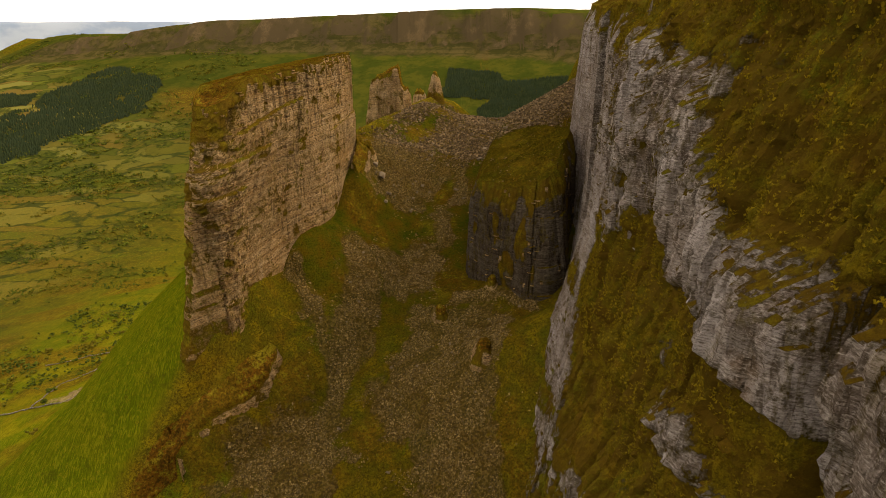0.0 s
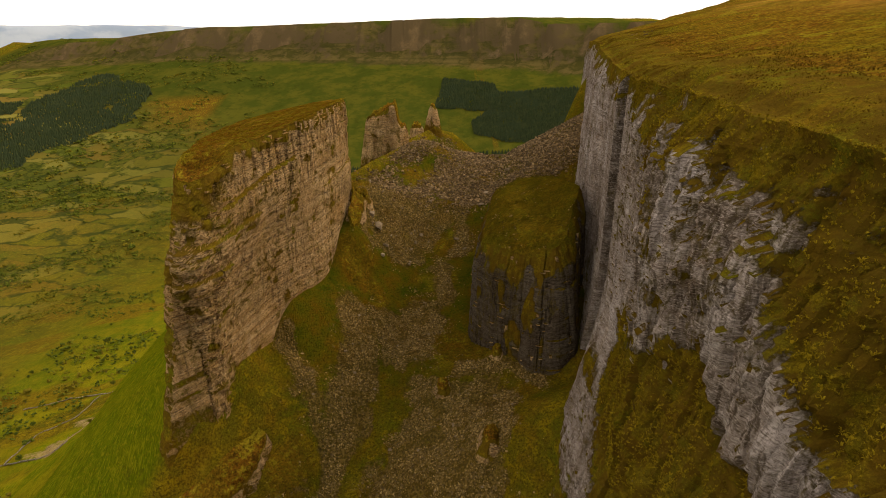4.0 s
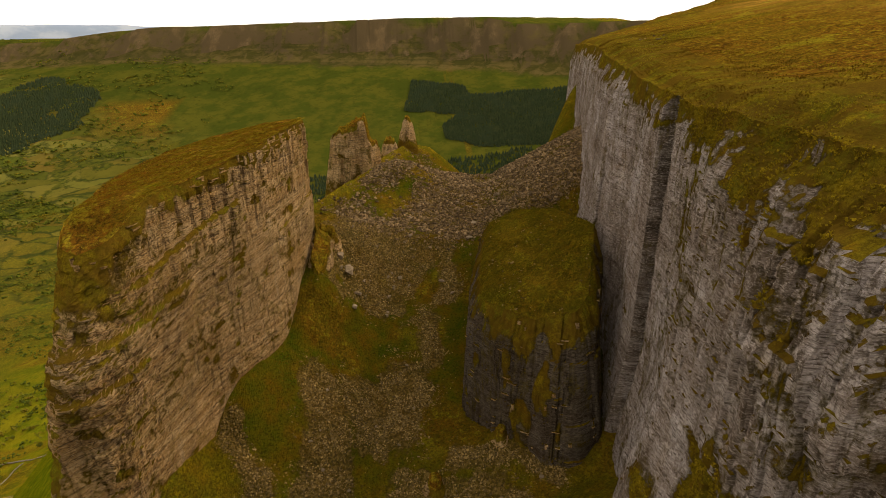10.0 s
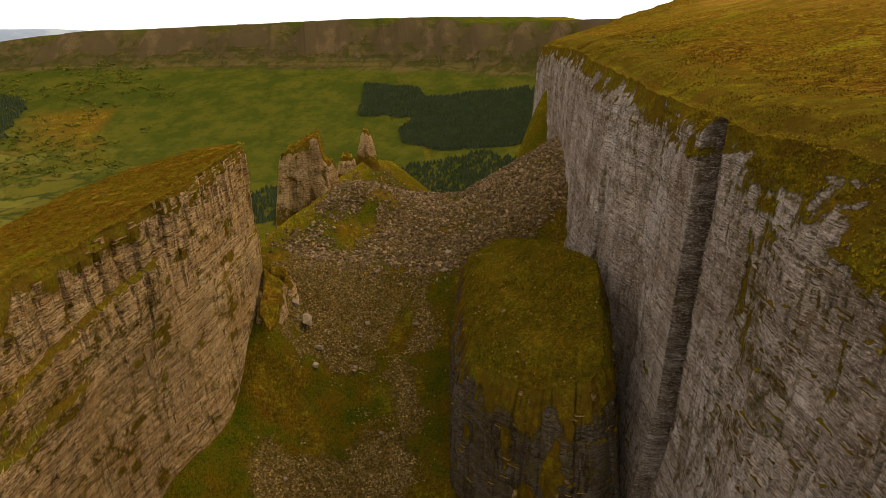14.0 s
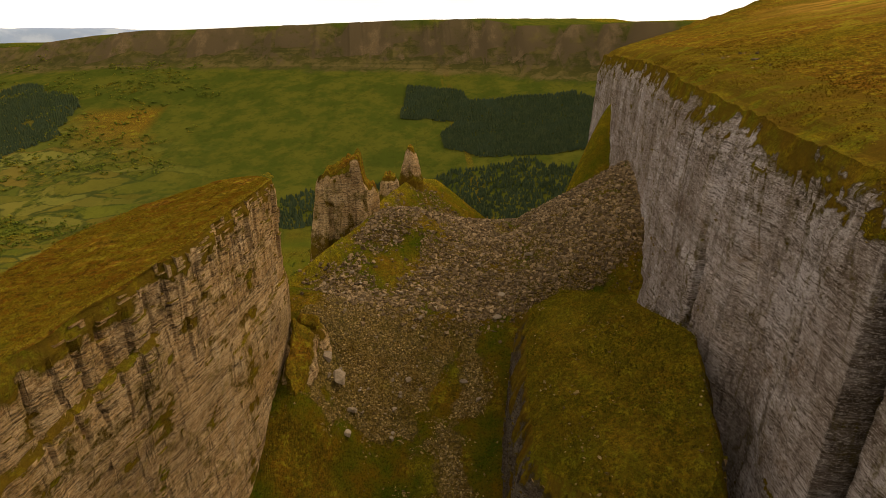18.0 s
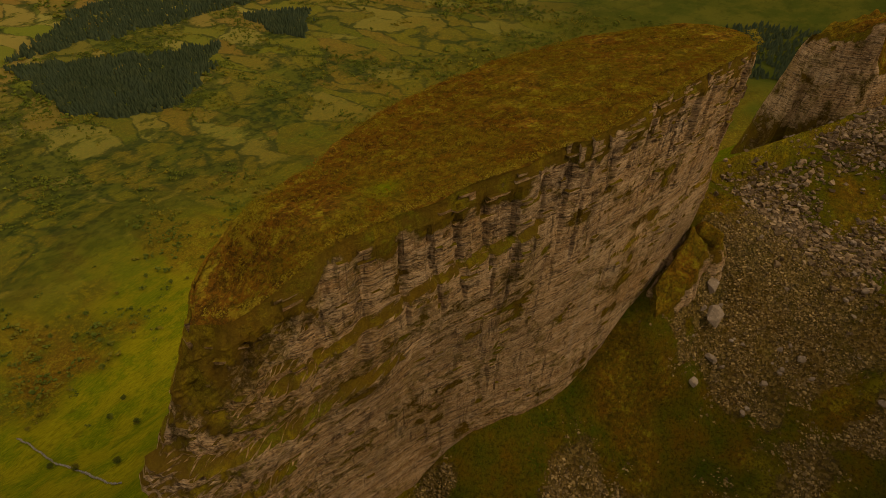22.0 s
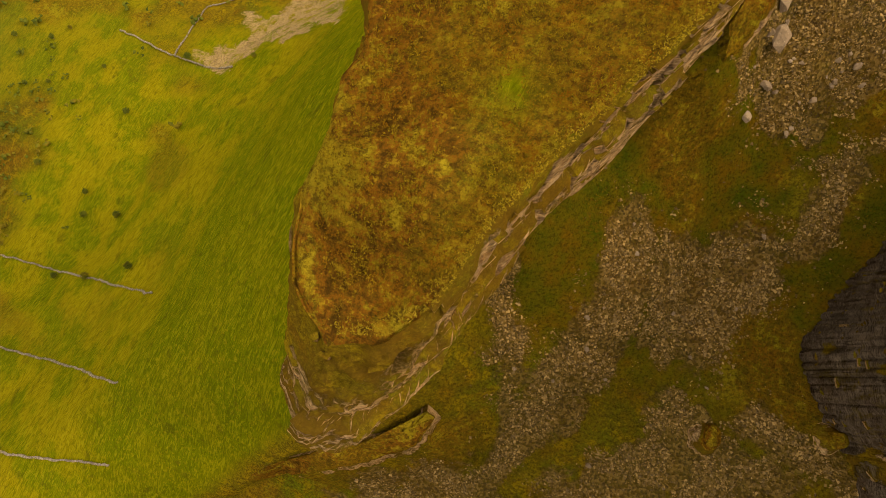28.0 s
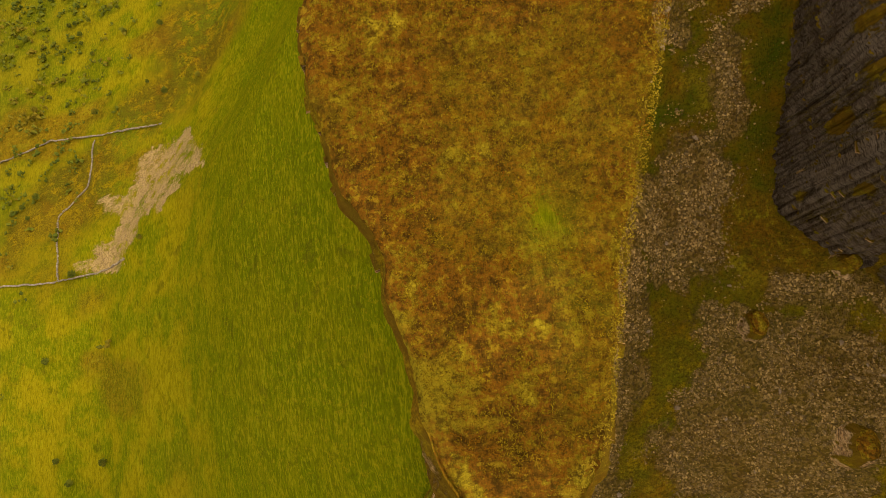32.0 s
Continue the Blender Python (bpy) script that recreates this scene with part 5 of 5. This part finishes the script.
slabs_on(tower, tower_face, 280, lambda x, y, z, h: x > -108 and h < 90 and (h < 22 or y < 285 or random.random() < 0.25), 5)
slabs_on(tower, tower_face, 90, lambda x, y, z, h: 0.5 < h < 4 and y < 400, 8)
GREY_SLABS = [m.copy() for m in SLABS]
for m in GREY_SLABS:
    m.materials.clear()
    m.materials.append(M_CLIFF)
slabs_on(cliff, (CX, CY, CZ, cn), 200, lambda x, y, z, h: 150 < y < 268 and 14 < h < 80 and x < 76, 7, GREY_SLABS)
slabs_on(block, block_face, 60, lambda x, y, z, h: y < 330 and h < 60, 6)

# ---- heather and grass tufts ----
def tuft_bed(name, n, box, chance, height, lo, hi, material, label, category, blades=7, wide=0.13):
    x, y = drop_points(n, box, chance)
    s = RNG.uniform(lo, hi, len(x))
    me = raw_mesh(name, *tufts(np.stack([x, y, height(x, y) + 0.15], -1), s, blades, wide), material, False)
    return tagged(new(name, me), label, category, kind="stuff")


def cap_height(x, y):
    return tower_top(x, y) + 1.0


TUFT_TOP = [(-109, 262), (-104, 264), (-100, 270), (-97, 280), (-93, 291), (-88, 303), (-83, 316), (-77, 332), (-71, 354), (-67, 378), (-66, 396), (-71, 409), (-84, 416), (-99, 409), (-114, 390), (-126, 361), (-131, 331), (-129, 313), (-125, 300), (-122, 288), (-121, 277), (-117, 268)]
heather = tuft_bed("heather", 110000, (-136, -60, 258, 420), lambda x, y: inside(TUFT_TOP, x, y) * (1 - 0.9 * np.exp(-((x + 102) / 3.6) ** 2 - ((y - 296) / 4.2) ** 2)) * smooth(-0.75, 0.1, fbm(x / 6, y / 6, 0, 220, 3)), cap_height, 0.22, 0.55, M_TUFT, "rust and straw heather clumps on the tower top", "heather", 3, 0.12)


M_STRAW = leaf_material("rim_straw", (0.215, 0.155, 0.014), (0.120, 0.084, 0.008), (0.260, 0.190, 0.020), 0.3)
tuft_bed("grass", 120000, (-112, -60, 255, 418), lambda x, y: inside(TOWER, x, y) * smooth(2.6 + 1.6 * fbm(x / 5, y / 5, 0, 226, 3), 0.6, np.abs(line_distance(TOWER[:12], x, y)[0])), cap_height, 0.16, 0.38, M_STRAW, "straw-yellow grass along the edge of the tower top", "grass", 4)


def rim_grass(x, y):
    rx, _ = along(RIM, np.clip(y, -400, 720))
    return smooth(rx - 1, rx + 2, x) * smooth(rx + 75, rx + 20, x) * smooth(-0.4, 0.2, fbm(x / 8, y / 8, 0, 221, 3))


tuft_bed("heather", 60000, (60, 190, 60, 520), rim_grass, lambda x, y: moor(x, y) + 0.2, 0.35, 0.9, M_MOOR, "dark heather and yellow moor grass along the cliff rim", "heather", 4)
tuft_bed("grass", 16000, (18, 88, 284, 412), lambda x, y: inside([(c[0] * 0.96 + 2.2, c[1] * 0.97 + 10.4) for c in BLOCK], x, y), lambda x, y: block_top(x, y) + 0.8, 0.4, 0.9, M_DIMGRASS, "olive grass tufts on top of the rock block", "grass", 6)
tuft_bed("grass", 42000, (-110, 60, 170, 440), lambda x, y: (1 - scree_at(x, y)) * smooth(-0.3, 0.3, fbm(x / 14, y / 14, 0, 222, 3)), land, 0.45, 0.95, M_DIMGRASS, "olive grass tufts between the scree chutes", "grass", 5)
tuft_bed("grass", 22000, (-260, -118, 180, 470), lambda x, y: 0.8 * (x < along(SPINE, y)[0] - 18), land, 0.25, 0.5, M_GRASS, "straw grass tufts on the steep outer slope", "grass", 5)

# moss and grass cushions hanging on the great cliff
cv = veg.reshape(c_rows + 7, -1)[7:]
ci, cj = np.nonzero((cv > 0.55) & (CY0 > 30) & (CY0 < 300) & (CH < 120))
pick = RNG.integers(0, len(ci), 17000)
ci, cj = ci[pick], cj[pick]
cpos = np.stack([CX[ci, cj], CY[ci, cj], CZ[ci, cj]], -1) + RNG.normal(0, 0.4, (len(ci), 3))
tagged(new("grass", raw_mesh("grass", *tufts(cpos, RNG.uniform(0.5, 1.25, len(ci)), 5), M_CUSHION, False)), "olive-brown moss and grass cushions clinging to the cliff", "grass", kind="stuff")

# ---- trees, bushes and plantations ----
FIR_A = [(-1400, 2420), (-1090, 2200), (-1020, 1900), (-1220, 1560), (-1300, 1150), (-1360, 715), (-1390, 500), (-1480, 610), (-1740, 1095), (-1775, 1500), (-1480, 1830)]
FIR_B = [(-1360, 490), (-1215, 706), (-1128, 842), (-945, 630), (-958, 540), (-1062, 492)]
FIR_C = [(-1250, 985), (-1155, 1090), (-1000, 975), (-1120, 940)]
FIR_D = [(22, 2100), (200, 2018), (205, 1955), (300, 1925), (372, 1920), (545, 1905), (640, 1720), (500, 1540), (370, 1535), (190, 1570), (110, 1660), (110, 1765), (165, 1830), (-10, 1872)]
FIR_E = [(-1770, 2110), (-1850, 1870), (-1480, 1970), (-1500, 2080)]
FIR_F = [(-330, 1430), (-40, 1500), (130, 1500), (330, 1530), (420, 1400), (300, 1180), (60, 1180), (-60, 1230), (-300, 1300)]


def conifers(n, poly, lo=8, hi=12.5, wild=45):
    px, py = np.array(poly).T
    x, y = drop_points(n, (px.min(), px.max(), py.min(), py.max()), lambda x, y: inside(poly, x + wild * fbm(x / 60, y / 60, 0, 230, 4), y + 0.7 * wild * fbm(x / 60, y / 60, 0, 231, 4)) * smooth(0.62, 0.4, fbm(x / 90, y / 90, 0, 232, 3)))
    h = RNG.uniform(lo, hi, len(x))
    z = land(x, y)
    a = np.linspace(0, 2 * np.pi, 7)[:-1]
    ring = np.stack([np.cos(a), np.sin(a), np.zeros(6)], -1)
    base = np.stack([x, y, z], -1)
    vs, fs, off = [], [], 0
    for f0, f1, rad in ((0.02, 0.66, 0.36), (0.34, 1.0, 0.25)):
        r = (h * rad)[:, None, None] * RNG.uniform(0.7, 1.25, (len(x), 6, 1)) * ring[None]
        low = base[:, None] + r + np.array([0, 0, 1]) * (h * f0)[:, None, None]
        tip = base[:, None] + np.array([0, 0, 1]) * (h * f1)[:, None, None]
        vs.append(np.concatenate([low, tip], 1).reshape(-1, 3))
        k = off + 7 * np.arange(len(x))[:, None, None]
        fs.append((k + np.array([[i, (i + 1) % 6, 6] for i in range(6)])[None]).reshape(-1, 3))
        off += 7 * len(x)
    return np.concatenate(vs), np.concatenate(fs)


for n_fir, poly in ((40000, FIR_A), (7500, FIR_B), (1900, FIR_C), (17000, FIR_D), (3600, FIR_E), (4500, FIR_F)):
    tagged(new("conifers", raw_mesh("conifers", *conifers(n_fir, poly, wild=10 if poly is FIR_D else 45), M_FIR, False)), "dense dark green conifer plantation on the valley side", "conifers", kind="stuff")


def bush_chance(x, y):
    d = along(SPINE, y)[0] - x
    s = shape_masks(x, y, land(x, y))
    patch = smooth(-0.04, 0.16, fbm(x / 120 + 0.3 * y / 120, y / 45, 0, 240, 4))
    return (smooth(250, 370, d) * patch * 0.85 + 0.012 * smooth(180, 260, d)) * (1 - s[5])


bx, by = drop_points(21000, (-1350, -180, 120, 1400), bush_chance)
bs = RNG.uniform(1.8, 5.2, len(bx))
rep = 5
cp_ = np.repeat(np.stack([bx, by, land(bx, by) + bs * 0.45], -1), rep, 0) + RNG.normal(0, 1, (len(bx) * rep, 3)) * np.repeat(bs, rep)[:, None] * np.array([0.42, 0.42, 0.26])
tagged(new("bushes", raw_mesh("bushes", *clumps(cp_, np.repeat(bs, rep) * RNG.uniform(0.22, 0.42, len(cp_))), M_BUSH, False)), "hawthorn and gorse scrub in hedges along the valley", "bushes", kind="stuff")
fx, fy = drop_points(16000, (-3300, -600, 450, 3100), lambda x, y: smooth(0.05, 0.2, fbm(x / 210, y / 120, 0, 241, 4)) * smooth(140, 60, land(x, y) - 160 * smooth(1500, 3200, np.hypot(x, y))) * smooth(1000, 1300, np.hypot(x, y)))
fs_ = RNG.uniform(4, 9, len(fx))
cp_ = np.repeat(np.stack([fx, fy, land(fx, fy) + fs_ * 0.4], -1), 4, 0) + RNG.normal(0, 1, (len(fx) * 4, 3)) * np.repeat(fs_, 4)[:, None] * np.array([0.6, 0.6, 0.2])
tagged(new("bushes", raw_mesh("bushes", *clumps(cp_, np.repeat(fs_, 4) * 0.42), M_BUSH, False)), "far hedgerow trees between the valley fields", "bushes", kind="stuff")


def tree_kind(seed):
    rng = np.random.default_rng(seed)
    ob = thing("tree", "small rounded hawthorn tree on the rough pasture", "tree", "trees on the slope below the tower")
    bm = bmesh.new()
    bmesh.ops.create_cone(bm, cap_ends=True, segments=7, radius1=0.26, radius2=0.12, depth=2.2, matrix=Matrix.Translation((0, 0, 1.0)))
    for k in range(5):
        a = k * 1.26 + rng.uniform(0, .6)
        tip = Vector((math.cos(a) * 1.3, math.sin(a) * 1.3, 3.4))
        m = (tip - Vector((0, 0, 1.8))).to_track_quat("Z", "Y").to_matrix().to_4x4()
        bmesh.ops.create_cone(bm, cap_ends=True, segments=5, radius1=0.11, radius2=0.04, depth=2.0, matrix=Matrix.Translation((tip + Vector((0, 0, 1.8))) / 2) @ m)
    me = bpy.data.meshes.new("trunk")
    bm.to_mesh(me), bm.free()
    me.materials.append(M_BARK)
    part("trunk", me, ob)
    n = 170
    q = rng.normal(0, 1, (n, 3))
    q = q / np.linalg.norm(q, axis=1)[:, None] * rng.uniform(0.45, 1.05, (n, 1)) * np.array([2.3, 2.1, 1.6]) + np.array([0.2, 0, 3.5])
    part("crown", raw_mesh("crown", *clumps(q, rng.uniform(0.22, 0.5, n)), M_BUSH, False), ob)
    return ob


kinds = [tree_kind(k) for k in range(4)]
tx, ty = drop_points(2600, (-520, -200, 170, 700), lambda x, y: 0.05 * smooth(150, 230, along(SPINE, y)[0] - x) + bush_chance(x, y) * 0.1)
for k in range(min(90, len(tx))):
    z0 = float(land(tx[k:k + 1], ty[k:k + 1])[0])
    m = pose(float(tx[k]), float(ty[k]), z0 - 0.15, 0, 0, RNG.uniform(0, 360)) @ Matrix.Scale(RNG.uniform(0.55, 1.15), 4)
    if k < 4:
        kinds[k].matrix_world = pose(float(tx[k]), float(ty[k]), z0 - 0.15)
    else:
        copy_thing(kinds[k % 4], m)

# ---- dry-stone field walls ----
WALLS = [[(-426, 482), (-384, 491), (-329, 481), (-286, 474)], [(-344, 480), (-348, 443), (-369, 426), (-361, 378)], [(-421, 384), (-361, 377), (-324, 377), (-306, 379)], [(-355, 158), (-293, 176), (-221, 197)],
         [(-398, 204), (-335, 216), (-242, 234)], [(-290, 128), (-242, 150), (-211, 163)]]
for line in WALLS:
    wp, wu = resample([(x, y, 0) for x, y in line], 0.55, False)
    wx, wy = wp[:, 0] + 1.3 * fbm(wu / 9, 0, 0, 250, 3), wp[:, 1] + 1.3 * fbm(wu / 8, 0, 0, 251, 3)
    wz = land(wx, wy)
    tops = 0.95 + 0.35 * fbm(wu / 5, 0, 0, 252, 2)
    ks = []
    for side in (-0.2, 0.2):
        for lift in (0.15, 0.5, 0.85):
            ok = (lift < tops) & (RNG.uniform(0, 1, len(wx)) < 0.88 - 0.5 * (fbm(wu / 11, 0, 0, 253, 2) > 0.28))
            ks.append(np.stack([wx[ok] + side * 0.7, wy[ok] + side, wz[ok] + lift], -1))
    ks = np.concatenate(ks)
    tagged(new("field_wall", raw_mesh("field_wall", *stones(ks, RNG.uniform(0.4, 0.75, len(ks)), 0.6, 0.15, 0.16), M_WALLSTONE, False)), "low pale dry-stone field wall crossing rough pasture", "stone wall", "field walls")

# ---- houses on the valley floor ----
def box(w, d, h, material, name, at=(0, 0, 0), bevel=0.0):
    bm = bmesh.new()
    bmesh.ops.create_cube(bm, size=1.0)
    for vert in bm.verts:
        vert.co = Vector((vert.co.x * w + at[0], vert.co.y * d + at[1], (vert.co.z + 0.5) * h + at[2]))
    if bevel:
        bmesh.ops.bevel(bm, geom=bm.edges[:], offset=bevel, segments=1, affect="EDGES")
    me = bpy.data.meshes.new(name)
    bm.to_mesh(me), bm.free()
    me.materials.append(material)
    return me


def gable(w, d, h, z, over, material, name):
    bm = bmesh.new()
    a, b = w / 2 + over, d / 2 + over
    vs = [bm.verts.new(q) for q in ((-a, -b, z), (a, -b, z), (a, b, z), (-a, b, z), (-a, 0, z + h), (a, 0, z + h), (-a, -b, z - .2), (a, -b, z - .2), (a, b, z - .2), (-a, b, z - .2))]
    for f in ((0, 1, 5, 4), (2, 3, 4, 5), (0, 4, 3), (1, 2, 5), (6, 7, 1, 0), (8, 9, 3, 2), (7, 8, 2, 1), (9, 6, 0, 3), (9, 8, 7, 6)):
        bm.faces.new([vs[i] for i in f])
    me = bpy.data.meshes.new(name)
    bm.to_mesh(me), bm.free()
    me.materials.append(material)
    return me


house = thing("house", "small white rendered farmhouse with a slate roof in fields", "house", "houses in the valley")
part("wall", box(13, 7.5, 4.6, M_WHITE, "wall", (0, 0, -0.6)), house)
roof = part("roof", gable(13, 7.5, 2.7, 4.0, 0.35, M_SLATE, "roof"), house)
for sx_ in (-5.6, 5.6):
    part("chimney", box(0.9, 0.9, 1.7, M_WHITE, "chimney", (sx_, 0, 5.9), 0.05), roof)
for sx_ in (-4.4, -2.0, 2.2, 4.6):
    win = part("window", box(1.25, 0.12, 1.35, M_WHITE, "window", (sx_, -3.78, 1.2)), house)
    part("pane", box(1.05, 0.06, 1.15, M_GLASS, "pane", (sx_, -3.86, 1.3)), win)
part("door", box(1.05, 0.14, 2.1, M_DOOR, "door", (0.1, -3.79, 0.0)), house)
spots = [(-1680, 960, 1.0, 40), (-1640, 985, 0.8, 130), (-1825, 1115, 1.2, 55), (-2480, 1063, 1.5, 30), (-2520, 1120, 1.1, 80), (-2500, 1307, 1.4, 60), (-2363, 2029, 1.5, 20), (-2300, 2110, 1.2, 70)]
for k, (hx_, hy_, sc_, rz_) in enumerate(spots):
    m = pose(hx_, hy_, float(land(np.array([hx_]), np.array([hy_]))[0]) + 0.3, 0, 0, rz_) @ Matrix.Scale(sc_, 4)
    if k == 0:
        house.matrix_world = m
    else:
        copy_thing(house, m)

# ---- blue hills far beyond the lake, aerial haze put into their colour ----
hz_az = np.linspace(8, 62, 163)
hz_top = np.interp(hz_az, [8, 18, 24, 29.6, 36, 40.6, 46, 51, 56, 62], [262, 300, 322, 333, 335, 360, 336, 350, 326, 280]) + 7 * fbm(hz_az / 2.2, 0, 0, 260, 4)
hz_v = []
for ring, (far, share) in enumerate(zip((4260, 4380, 4470, 4540, 4590, 4640, 4760), (0.0, 0.3, 0.6, 0.82, 0.95, 1.0, 0.8))):
    rad, a = far + 40 * fbm(hz_az / 3.0, ring * 0.4, 0, 262, 3), np.radians(hz_az)
    hz_v.append(np.stack([-30 - rad * np.sin(a), 120 + rad * np.cos(a), 60 + (hz_top - 60) * share], -1))
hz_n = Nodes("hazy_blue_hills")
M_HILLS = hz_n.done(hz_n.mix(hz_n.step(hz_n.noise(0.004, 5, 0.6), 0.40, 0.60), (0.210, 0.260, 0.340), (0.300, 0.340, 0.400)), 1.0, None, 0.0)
tagged(new("backdrop", raw_mesh("backdrop", np.concatenate(hz_v), grid_faces(7, 163)[:, ::-1], M_HILLS)), "hills on the far horizon, pale blue with painted haze", "hills", kind="structure")

# ---- brown moors behind the lake ----
mo_az = np.linspace(36, 66, 97)
mo_top = 332 + 4250 * np.tan(np.radians(np.interp(mo_az, [36, 42, 44, 47, 50, 54, 57, 61, 66], [-3.2, -2.0, -1.5, -1.0, -0.65, -0.4, -0.3, -0.15, 0.1]))) + 9 * fbm(mo_az / 1.6, 0, 0, 270, 4)
mo_v = []
for ring, (far, share) in enumerate(zip((3960, 4020, 4080, 4130, 4180, 4230, 4250, 4300), (-0.1, 0.12, 0.36, 0.58, 0.78, 0.94, 1.0, 0.9))):
    rad, a = far + 30 * fbm(mo_az / 2.0, ring * 0.4, 0, 271, 3), np.radians(mo_az)
    mo_v.append(np.stack([-24 - rad * np.sin(a), 218 + rad * np.cos(a), 76 + (mo_top - 76) * share + 6 * fbm(mo_az / 1.2, ring * 0.5, 0, 272, 3)], -1))
mo_n = Nodes("brown_moor_hills")
mo_c = mo_n.mix(mo_n.step(mo_n.noise(0.006, 6, 0.65), 0.40, 0.60), (0.085, 0.078, 0.028), (0.190, 0.130, 0.055))
M_MOORHILL = mo_n.done(mo_n.mix(mo_n.math("MULTIPLY", mo_n.step(mo_n.noise(0.016, 6, 0.7), 0.52, 0.60), 0.7), mo_c, (0.045, 0.050, 0.020)), 1.0, None, 0.0)
tagged(new("backdrop", raw_mesh("backdrop", np.concatenate(mo_v), grid_faces(8, 97)[:, ::-1], M_MOORHILL)), "brown moorland hills beyond the lake", "hills", kind="structure")
